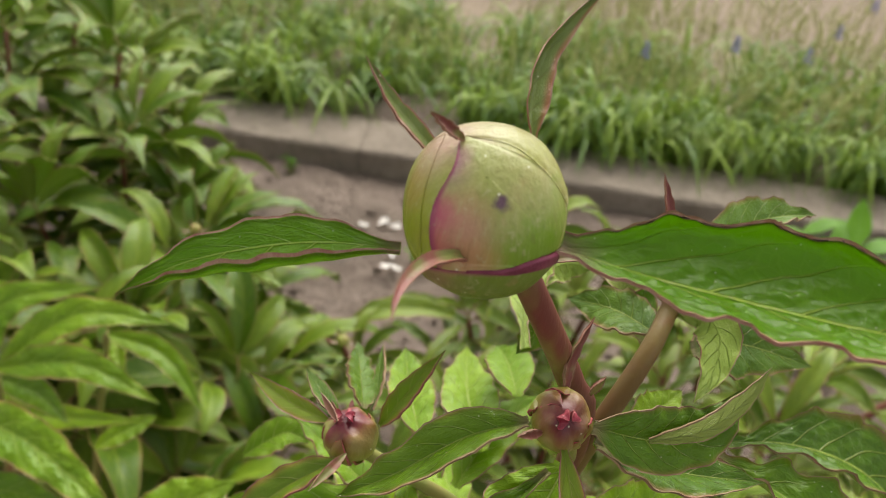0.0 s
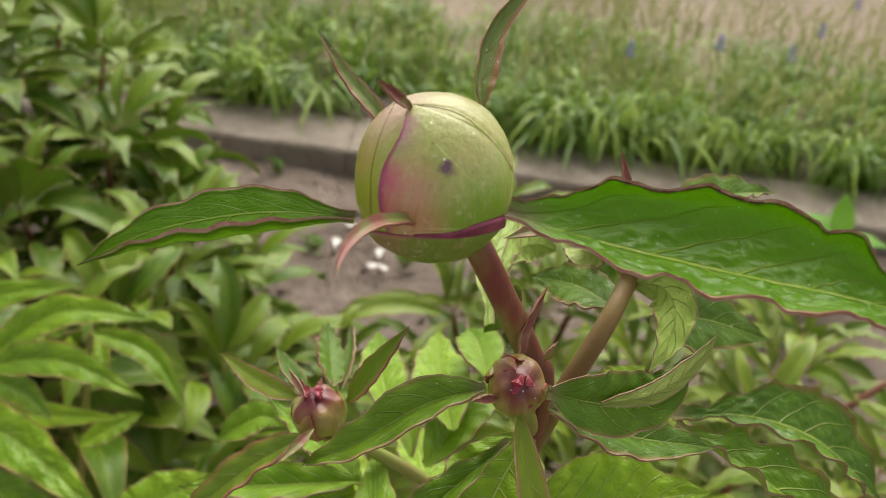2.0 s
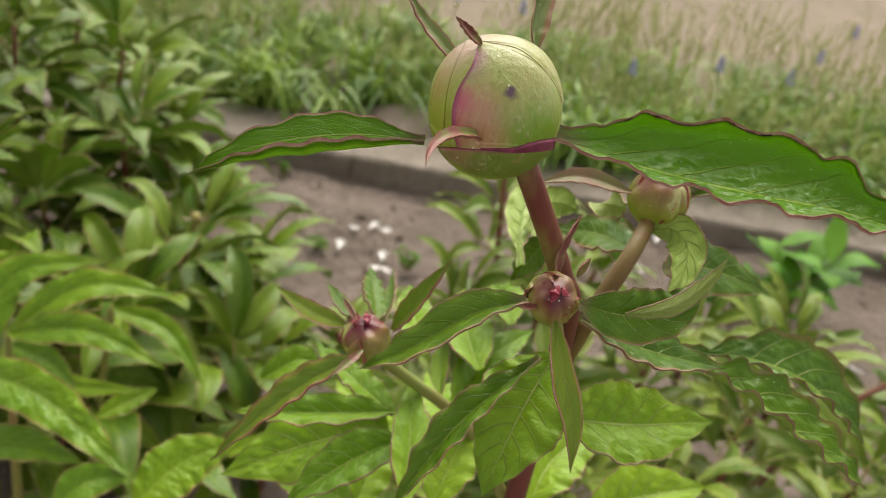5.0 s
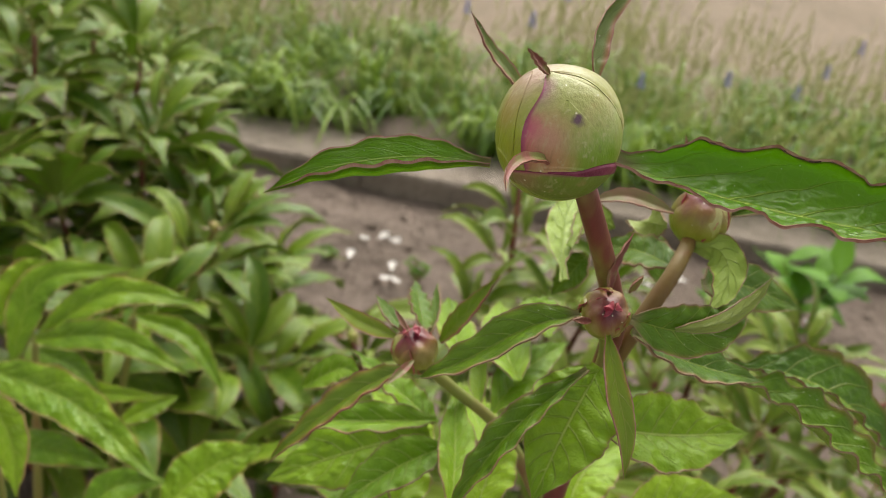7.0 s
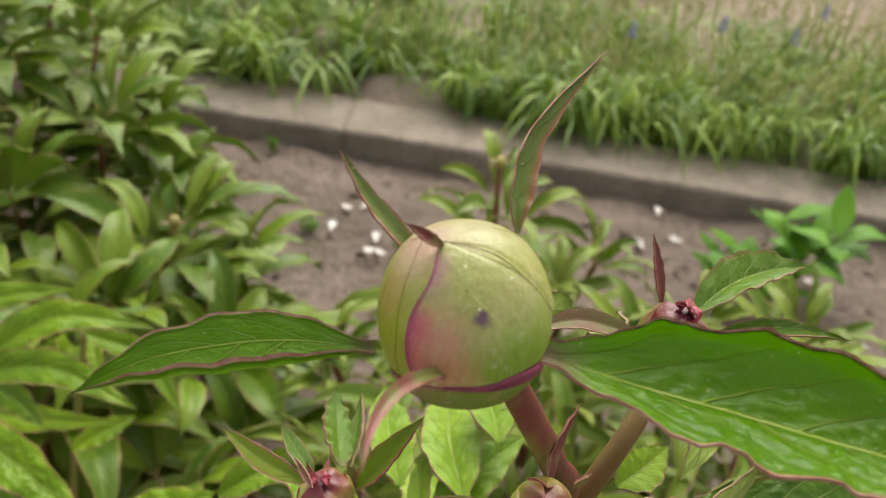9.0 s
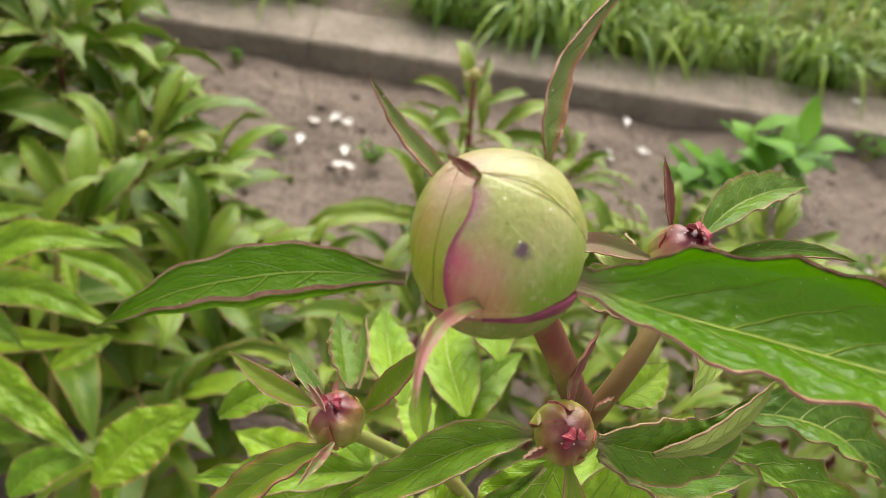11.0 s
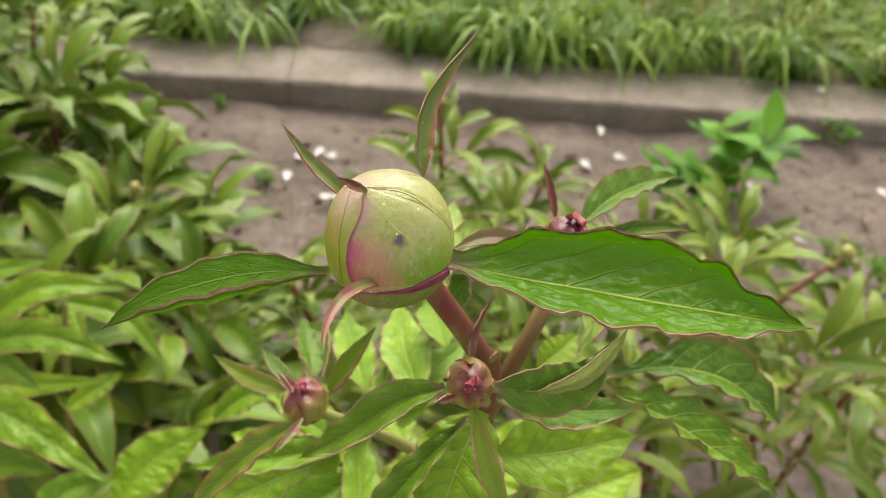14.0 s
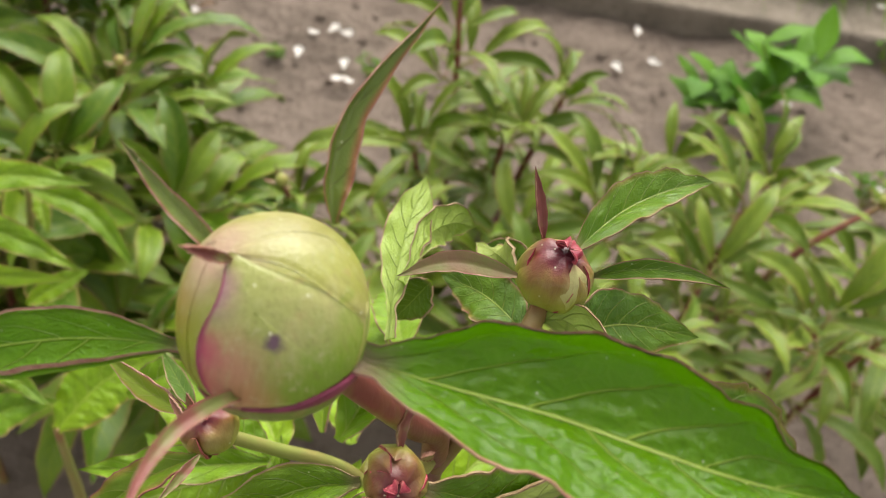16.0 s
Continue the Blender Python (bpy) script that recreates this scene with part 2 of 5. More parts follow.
def bud_material(name, c_green, c_pale, pinks, origin, stain=None, margin=0.0, dust=1.0):
    """Waxy bud skin: green at the base, pale at the crown, blushed round given places."""
    k = Mat(name)
    p = k.n("VectorMath", {0: k.obj(), 1: origin}, operation="SUBTRACT")
    sep = k.t.nodes.new("ShaderNodeSeparateXYZ")
    k.t.links.new(p, sep.inputs[0])
    streak = k.noise(110.0, 5.0, 0.6, where=k.n("Mapping", {"Vector": p, "Scale": (1.0, 1.0, 0.45)}))
    mott = k.noise(420.0, 4.0, 0.6, where=p)
    fibre = k.noise(1100.0, 3.0, 0.6, where=k.n("Mapping", {"Vector": p, "Scale": (1.0, 1.0, 0.12)}))
    up = k.math("ADD", k.math("MULTIPLY", sep.outputs[2], 40.0), k.math("MULTIPLY_ADD", streak, 0.9, -0.1))
    col = k.mix(k.ramp(up, 0.0, 0.85), c_green, c_pale)
    col = k.mix(k.ramp(streak, 0.50, 0.70, 0.0, 0.6), col, rgb(0.36, 0.33, 0.13))
    blot = k.noise(260.0, 3.0, 0.5, where=p)
    col = k.mix(k.ramp(blot, 0.58, 0.68, 0.0, 0.35 * dust), col, rgb(0.30, 0.20, 0.08))
    col = k.mix(k.ramp(blot, 0.40, 0.30, 0.0, 0.40 * dust), col, rgb(0.15, 0.25, 0.012))
    for place, size, tint, most in pinks:
        d = k.n("VectorMath", {0: p, 1: place}, operation="DISTANCE", out=1)
        d = k.math("ADD", d, k.math("MULTIPLY_ADD", streak, size * 1.2, -size * 0.6))
        col = k.mix(k.ramp(d, size * 1.1, size * 0.15, 0.0, most), col, tint)
    if stain is not None:
        d = k.n("VectorMath", {0: p, 1: stain}, operation="DISTANCE", out=1)
        d = k.math("ADD", d, k.math("MULTIPLY_ADD", k.noise(900.0, 2.0, where=p), 0.0012, -0.0006))
        col = k.mix(k.ramp(d, 0.0018, 0.0004, 0.0, 0.95), col, rgb(0.085, 0.03, 0.075))
    col = k.mix(k.ramp(mott, 0.60, 0.72, 0.0, 0.45 * dust), col, rgb(0.42, 0.40, 0.22))
    col = k.mix(k.ramp(fibre, 0.52, 0.68, 0.0, 0.24 * dust), col, rgb(0.38, 0.38, 0.18))
    col = k.mix(k.ramp(fibre, 0.44, 0.30, 0.0, 0.25), col, rgb(0.12, 0.10, 0.03))
    col = k.mix(k.specks(420.0), col, rgb(0.62, 0.62, 0.46))
    if margin:
        sp2 = k.t.nodes.new("ShaderNodeSeparateXYZ")
        k.t.links.new(k.n("UVMap", uv_map="UVMap"), sp2.inputs[0])
        w = k.math("ADD", sp2.outputs[1], k.math("MULTIPLY_ADD", streak, 0.08, -0.04))
        col = k.mix(k.ramp(w, margin, 0.0, 0.0, 0.85), col, rgb(0.24, 0.03, 0.09))
    nrm = k.bump(k.math("ADD", streak, k.math("MULTIPLY_ADD", mott, 0.5, k.math("MULTIPLY", fibre, 0.35))), 0.00035)
    return k.surface(col, k.math("MULTIPLY_ADD", mott, 0.3, 0.24), nrm, 0.5)


def ground_material(name, c1, c2, c3, scale, bumps):
    k = Mat(name)
    o = k.obj()
    big = k.noise(scale, 5.0, 0.6, where=o)
    mid = k.noise(scale * 6, 5.0, 0.65, where=o)
    fine = k.noise(scale * 40, 4.0, 0.7, where=o)
    col = k.mix(k.ramp(big, 0.3, 0.7), c1, c2)
    col = k.mix(k.math("MULTIPLY", k.ramp(mid, 0.45, 0.7), 0.6), col, c3)
    col = k.mix(k.ramp(fine, 0.55, 0.75, 0.0, 0.5), col, k.mix(0.5, c2, rgb(0.5, 0.45, 0.4)))
    h = k.math("ADD", k.math("MULTIPLY", mid, 1.2), k.math("MULTIPLY", fine, 0.5))
    return k.surface(col, 0.92, k.bump(h, bumps), 0.15)


SOIL = ground_material("soil", rgb(0.245, 0.195, 0.158), rgb(0.355, 0.282, 0.235), rgb(0.175, 0.135, 0.11), 7.0, 0.025)
SAND = ground_material("sand", rgb(0.20, 0.16, 0.115), rgb(0.25, 0.20, 0.15), rgb(0.165, 0.135, 0.095), 2.0, 0.012)
VERGE = ground_material("verge_soil", rgb(0.13, 0.11, 0.07), rgb(0.20, 0.16, 0.11), rgb(0.08, 0.10, 0.035), 7.0, 0.02)
CONCRETE = ground_material("concrete", rgb(0.235, 0.20, 0.162), rgb(0.335, 0.285, 0.235), rgb(0.15, 0.128, 0.10), 13.0, 0.005)
BLADE = spotted("grass_blade", rgb(0.056, 0.135, 0.008), rgb(0.225, 0.335, 0.035), 9.0, 0.45, 0.0005, rgb(0.24, 0.30, 0.08), 5.0, through=rgb(0.3, 0.45, 0.06), amount=0.25, islands=True)
STALK = spotted("seed_stalk", rgb(0.36, 0.42, 0.12), rgb(0.58, 0.56, 0.26), 12.0, 0.6, 0.0005, through=rgb(0.4, 0.4, 0.15), amount=0.2, islands=True)
BLUE = spotted("blue_bell", rgb(0.20, 0.21, 0.44), rgb(0.34, 0.34, 0.56), 200.0, 0.5, 0.0004)
DRY = spotted("dry_leaf", rgb(0.10, 0.06, 0.035), rgb(0.20, 0.13, 0.08), 120.0, 0.7, 0.0005)
WHITE = spotted("white_petal", rgb(0.74, 0.70, 0.66), rgb(0.84, 0.82, 0.79), 150.0, 0.55, 0.0003, through=rgb(0.8, 0.8, 0.75), amount=0.2)
WEED = leaf_material("weed_leaf", rgb(0.040, 0.15, 0.003), rgb(0.105, 0.26, 0.006), rgb(0.16, 0.32, 0.06), rgb(0.14, 0.28, 0.07), veins=6.0, gloss=0.5, bumps=0.0006, shine=0.22)


# ---- mesh building ----
class Build:
    """Collects vertices, faces, uv and material slots for one mesh."""

    def __init__(self):
        self.v, self.f, self.uv, self.mi, self.un = [], [], [], [], []

    def grid(self, rows, uvs, slots=None, flip=False, under=0.0):
        """rows: equal lists of points; slots: material slot by column."""
        base, w = len(self.v), len(rows[0])
        for r, q in zip(rows, uvs):
            self.v += [tuple(p) for p in r]
            self.uv += q
            self.un += [under] * w
        for i in range(len(rows) - 1):
            for j in range(w - 1):
                a, b = base + i * w + j, base + (i + 1) * w + j
                self.f.append((a, b, b + 1, a + 1) if flip else (a, a + 1, b + 1, b))
                self.mi.append(slots[j] if slots else 0)
        return base

    def strip(self, idx_a, idx_b, slot):
        for i in range(len(idx_a) - 1):
            self.f.append((idx_a[i], idx_a[i + 1], idx_b[i + 1], idx_b[i]))
            self.mi.append(slot)

    def mesh(self, name, mats, shift=(0, 0, 0)):
        me = bpy.data.meshes.new(name)
        co = np.array(self.v, dtype=float) - np.array(shift, dtype=float)
        me.from_pydata(co.tolist(), [], self.f)
        me.update()
        layer = me.uv_layers.new(name="UVMap")
        order = np.empty(len(me.loops), dtype=np.int32)
        me.loops.foreach_get("vertex_index", order)
        layer.data.foreach_set("uv", np.array(self.uv, dtype=np.float32)[order].ravel())
        mark = me.attributes.new("under", "FLOAT", "POINT")
        mark.data.foreach_set("value", np.array(self.un, dtype=np.float32))
        for m in mats:
            me.materials.append(m)
        me.polygons.foreach_set("material_index", np.array(self.mi, dtype=np.int32))
        me.polygons.foreach_set("use_smooth", np.ones(len(me.polygons), dtype=bool))
        me.update()
        return me


def spline(pts, n):
    """n + 1 places along a smooth curve through pts."""
    p = [Vector(q) for q in pts]
    p = [p[0] * 2 - p[1]] + p + [p[-1] * 2 - p[-2]]
    seg = len(p) - 3
    out = []
    for i in range(n + 1):
        s = min(i / n * seg, seg - 1e-6)
        k, t = int(s), s - int(s)
        a, b, c, d = p[k : k + 4]
        out.append(0.5 * ((2 * b) + (c - a) * t + (2 * a - 5 * b + 4 * c - d) * t * t + (3 * b - a - 3 * c + d) * t ** 3))
    return out


def outline(u, peak=0.42):
    """Half-width of a lance-shaped blade along its length, 1 at most."""
    e2 = 1.2
    e1 = e2 * peak / (1 - peak)
    return max(0.0, (u / peak) ** e1 * ((1 - u) / (1 - peak)) ** e2)


def blade(b, pts, hw, fold, nrm, n=24, m=8, thick=0.00035, wave=0.0006, quilt=0.0, seed=0, rim=0.0004, foot=0.12, recurve=0.25, veins=5.0, peak=0.42, twist=0.0, slot=0, ragged=0.0, bend=0.2, other=None):
    """A leaf blade with two faces and a thickened margin, folded along its midrib, into the Build b. other: fold, recurve and width of the second half, where the halves differ."""
    rnd = random.Random(seed)
    mid = spline(pts, n)
    span = sum((p - q).length for p, q in zip(mid, mid[1:]))
    ph, ph2, f1 = rnd.uniform(0, 6), rnd.uniform(0, 6), rnd.uniform(3.0, 5.0)
    nrm = Vector(nrm).normalized()
    e = min(0.3, rim / max(hw, 1e-5))
    cols = [-1.0] + [-(1 - e) + 2 * (1 - e) * j / m for j in range(m + 1)] + [1.0]
    slots = [slot + 1] + [slot] * m + [slot + 1]
    top, bot, uvs = [], [], []
    for i, c in enumerate(mid):
        u = i / n
        t = (mid[min(i + 1, n)] - mid[max(i - 1, 0)]).normalized()
        nn = (nrm - nrm.dot(t) * t).normalized()
        if twist:
            nn = Matrix.Rotation(twist * u, 3, t) @ nn
        side = t.cross(nn)
        w = hw * max(outline(u, peak), foot * (1 - u) ** 2, 0.0)
        w *= 1 + 0.035 * math.sin(f1 * 6.283 * u + ph)
        halves = []
        for f0, rc, wide in ((fold, recurve, 1.0), other or (fold, recurve, 1.0)):
            lat, up, arc = 0.0, 0.0, [(0.0, 0.0)]
            for k in range(20):
                th = radians(f0) * (1 - 0.25 * u) - 2.2 * rc * ((k + 0.5) / 20) ** 2
                lat, up = lat + wide * math.cos(th) / 20, up + wide * math.sin(th) / 20
                arc.append((lat, up))
            halves.append(arc)
        rag = 1 + ragged * (noise.noise(Vector((u * 16, ph, 0))) + 0.6 * noise.noise(Vector((u * 41, ph, 3))))
        rag2 = 1 + ragged * (noise.noise(Vector((u * 16, ph2, 7))) + 0.6 * noise.noise(Vector((u * 41, ph2, 9))))
        rt, rb, ru = [], [], []
        for v in cols:
            a = abs(v)
            arc = halves[0 if v > 0 else 1]
            k = min(19, int(a * 20))
            (l0, u0), (l1, u1) = arc[k], arc[k + 1]
            lat = (l0 + (l1 - l0) * (a * 20 - k)) * w * (1 + ((rag if v > 0 else rag2) - 1) * a) * (1 if v > 0 else -1)
            up = (u0 + (u1 - u0) * (a * 20 - k)) * w
            up += wave * a * a * math.sin((f1 + 1.5) * 6.283 * u + (ph if v > 0 else ph2)) * min(1, 5 * u) * min(1, 6 * (1 - u))
            up += 1.2 * w * ((rag if v > 0 else rag2) - 1) * a ** 3
            up += 0.55 * wave * a ** 4 * noise.noise(Vector((u * 34, 5.0 if v > 0 else 1.0, ph)))
            if quilt:
                s = (u - bend * a ** 1.25) * veins + (0.22 if v > 0 else -0.22)
                s -= math.floor(s)
                dome = 1 - (1 - abs(2 * s - 1)) ** 2.2
                amp = quilt * hw * 0.07 * min(1, 6 * a) * (1 - a ** 4) * min(1, 7 * u) * min(1, 4 * (1 - u))
                up += 0.45 * amp * (dome - 0.5)
                up += 0.95 * amp * dome * noise.noise(Vector((u * span / 0.0022, v * w / 0.0017, ph)))
            q = c + side * lat + nn * up
            th = thick * (1.0 if a < 1 - e * 1.5 else 1.7) * min(1.0, 0.25 + 6 * (1 - u))
            rt.append(q + nn * th * 0.5)
            rb.append(q - nn * th * 0.5)
            ru.append((u, v * 0.5 + 0.5))
        top.append(rt)
        bot.append(rb)
        uvs.append(ru)
    w = len(cols)
    b0 = b.grid(top, uvs, slots, flip=True)
    b1 = b.grid(bot, uvs, slots, flip=False, under=1.0)
    n1 = len(mid)
    b.strip([b0 + i * w for i in range(n1)], [b1 + i * w for i in range(n1)], slot + 1)
    b.strip([b1 + i * w + w - 1 for i in range(n1)], [b0 + i * w + w - 1 for i in range(n1)], slot + 1)


def tube(b, pts, radii, n=16, k=10, slot=0, cap=True):
    """A tapered tube through pts."""
    mid = spline(pts, n)
    rad = spline([(r, 0, 0) for r in radii], n)
    ref = Vector((0.3, 0.9, 0.2))
    rows, uvs = [], []
    for i, c in enumerate(mid):
        t = (mid[min(i + 1, n)] - mid[max(i - 1, 0)]).normalized()
        s = t.cross(ref).normalized()
        o = t.cross(s)
        r = max(rad[i].x, 1e-5)
        rows.append([c + (s * math.cos(6.28319 * j / k) + o * math.sin(6.28319 * j / k)) * r for j in range(k + 1)])
        uvs.append([(i / n, j / k) for j in range(k + 1)])
    if cap:
        t = (mid[-1] - mid[-2]).normalized()
        rows.append([mid[-1] + t * max(rad[-1].x, 1e-5) * 0.6] * (k + 1))
        uvs.append([(1.0, j / k) for j in range(k + 1)])
    b.grid(rows, uvs, [slot] * k, flip=True)


def ball(b, c, radii, axis, n=14, k=20, slot=0, lumps=0.0, seed=0):
    """A spheroid about axis; radii: across, along. Slightly lumpy."""
    z = Vector(axis).normalized()
    x = z.orthogonal().normalized()
    y = z.cross(x)
    rows, uvs = [], []
    for i in range(n + 1):
        th = math.pi * i / n
        row = []
        for j in range(k + 1):
            ph = 6.28319 * (j % k) / k
            d = x * math.sin(th) * math.cos(ph) + y * math.sin(th) * math.sin(ph)
            q = d * radii[0] + z * (-math.cos(th)) * radii[1]
            if lumps:
                q *= 1 + lumps * noise.noise(q / radii[0] * 1.7 + Vector((seed, 0, 0)))
            row.append(Vector(c) + q)
        rows.append(row)
        uvs.append([(i / n, j / k) for j in range(k + 1)])
    b.grid(rows, uvs, [slot] * k, flip=True)


ORIGIN = {}


def thing(name, at, label, category, group="", kind=""):
    ob = new(name)
    ob.empty_display_size = 0.01
    ob.location = at
    ORIGIN[ob.name] = Vector(at)
    return tagged(ob, label, category, group, kind)


def part(name, b, mats, parent, label=""):
    """One mesh, built in world places, under a thing or under a part."""
    at = ORIGIN[parent.name]
    ob = new(name, b.mesh(name, mats, at))
    ob.parent = parent
    ORIGIN[ob.name] = at
    return tagged(ob, label)


def solo(name, b, mats, label, category, group="", kind="", at=(0, 0, 0)):
    ob = new(name, b.mesh(name, mats, at))
    ob.location = at
    ORIGIN[ob.name] = Vector(at)
    return tagged(ob, label, category, group, kind)


# ---- ground, kerb, verge ----
KA = Vector((-0.063, 1.432, 0))
KU = (Vector((0.892, 1.336, 0)) - KA).normalized()
KN = Vector((-KU.y, KU.x, 0))
STONE, DEEP, TOP = 0.955, 0.150, 0.047


def kerb_at(s, d, z=0.0):
    """s metres along the kerb from its first joint, d behind its front."""
    q = KA + KU * s + KN * d
    return Vector((q.x, q.y, z))


def ground():
    b = Build()
    xs = [-60, -12, -4] + [-1.6 + 0.0125 * i for i in range(257)] + [4, 12, 60]
    ys = [-60, -12, -3, -0.5] + [0.3 + 0.0125 * i for i in range(113)]
    rows, uvs = [], []
    for t in ys + ["kerb"]:
        row = []
        for x in xs:
            edge = KA.y + (x - KA.x) * KU.y / KU.x + 0.12
            y = min(t, edge) if t != "kerb" else edge
            near = -1.7 < x < 1.7 and 0.2 < y
            z = 0.0
            if near:
                p = Vector((x, y, 0))
                z = 0.012 * noise.noise(p * 6) + 0.007 * noise.noise(p * 19) + 0.0045 * noise.noise(p * 47)
            row.append((x, y, z))
        rows.append(row)
        uvs.append([(0, 0)] * len(xs))
    b.grid(rows, uvs)
    tagged(solo("ground", b, [SOIL], "bare grey-brown garden soil with clods and crumbs", "soil", kind="structure"))
    b = Build()
    rows, uvs = [], []
    ss = [-60, -10, -3] + [-1.6 + 0.03 * i for i in range(121)] + [5, 12, 60]
    for d in [0.1, 0.14, 0.16, 0.19] + [0.22 + 0.03 * i for i in range(9)]:
        rows.append([kerb_at(s, d, 0.036 + (0.014 * noise.noise(Vector((s * 9, d * 9, 2))) if d > 0.15 else 0)) for s in ss])
        uvs.append([(0, 0)] * len(ss))
    b.grid(rows, uvs)
    solo("ground_verge", b, [VERGE], "dark soil strip behind the concrete kerb", "soil", kind="structure")
    b = Build()
    rows, uvs = [], []
    for d in [0.43 + 0.04 * i for i in range(36)] + [3, 5, 9, 20, 60]:
        rows.append([kerb_at(s, d, 0.034 + (0.012 * noise.noise(Vector((s * 5, d * 5, 7))) if d > 0.5 else 0)) for s in ss])
        uvs.append([(0, 0)] * len(ss))
    b.grid(rows, uvs)
    solo("ground_path", b, [SAND], "pale trodden sandy path beyond the grass", "path", kind="structure")


def kerb():
    root = thing("kerb", kerb_at(0, 0), "weathered concrete kerb of long stones edging the bed", "kerb", kind="structure")
    for i in range(-7, 9):
        rnd = random.Random(i + 50)
        b = Build()
        s0, s1 = STONE * i + 0.0012, STONE * (i + 1) - 0.0012
        tip, slip = rnd.uniform(-0.003, 0.003), rnd.uniform(-0.003, 0.003)
        rows, uvs = [], []
        n = 48
        for j in range(n + 1):
            s = s0 + (s1 - s0) * j / n
            end = 0.004 if j in (0, n) else 0.0
            wear = lambda q: 0.0022 * noise.noise(Vector((s * 14 + i * 5, q, 0)))  # noqa: E731
            z = TOP + tip
            prof = [(0.0, -0.12), (0.0 + end, 0.0), (0.0005 + end, z - 0.008 + wear(1)), (0.003 + end, z - 0.003 + wear(2)), (0.007 + end, z - end + wear(3)), (0.05, z + 0.002 - end + wear(4)), (0.1, z + 0.002 - end + wear(5)), (DEEP - 0.008, z - end + wear(6)), (DEEP, z - 0.008), (DEEP, -0.12)]
            rows.append([kerb_at(s, d + slip, zz) for d, zz in prof])
            uvs.append([(0, 0)] * len(prof))
        b.grid(rows, uvs, flip=True)
        for r, fl in ((rows[0], 0), (rows[-1], 1)):
            k = len(b.v)
            b.v += [tuple(q) for q in r]
            b.uv += [(0, 0)] * len(r)
            b.un += [0.0] * len(r)
            f = tuple(range(k, k + len(r)))
            b.f.append(f if fl else f[::-1])
            b.mi.append(0)
        stone = part("kerb_stone", b, [CONCRETE], root)
        stone.data.polygons.foreach_set("use_smooth", np.zeros(len(stone.data.polygons), dtype=bool))


def sand_spill():
    """Sandy soil washed over the back of the kerb beside a joint."""
    b = Build()
    rows, uvs = [], []
    for i in range(25):
        row = []
        for j in range(17):
            s, d = -0.10 + 0.40 * i / 24, 0.055 + 0.25 * j / 16
            hump = max(0.0, 1 - ((s - 0.085) / 0.13) ** 2 - ((d - 0.20) / 0.085) ** 2)
            hump *= 1 + 0.5 * noise.noise(Vector((s * 22, d * 22, 4)))
            row.append(kerb_at(s, d, 0.038 + 0.024 * hump ** 0.7 + 0.004 * noise.noise(Vector((s * 60, d * 60, 1))) * min(1, 3 * hump)))
        rows.append(row)
        uvs.append([(0, 0)] * 17)
    b.grid(rows, uvs)
    solo("sand_spill", b, [SOIL], "pale sandy soil washed over the kerb", "soil", kind="structure")


ground()
kerb()
sand_spill()


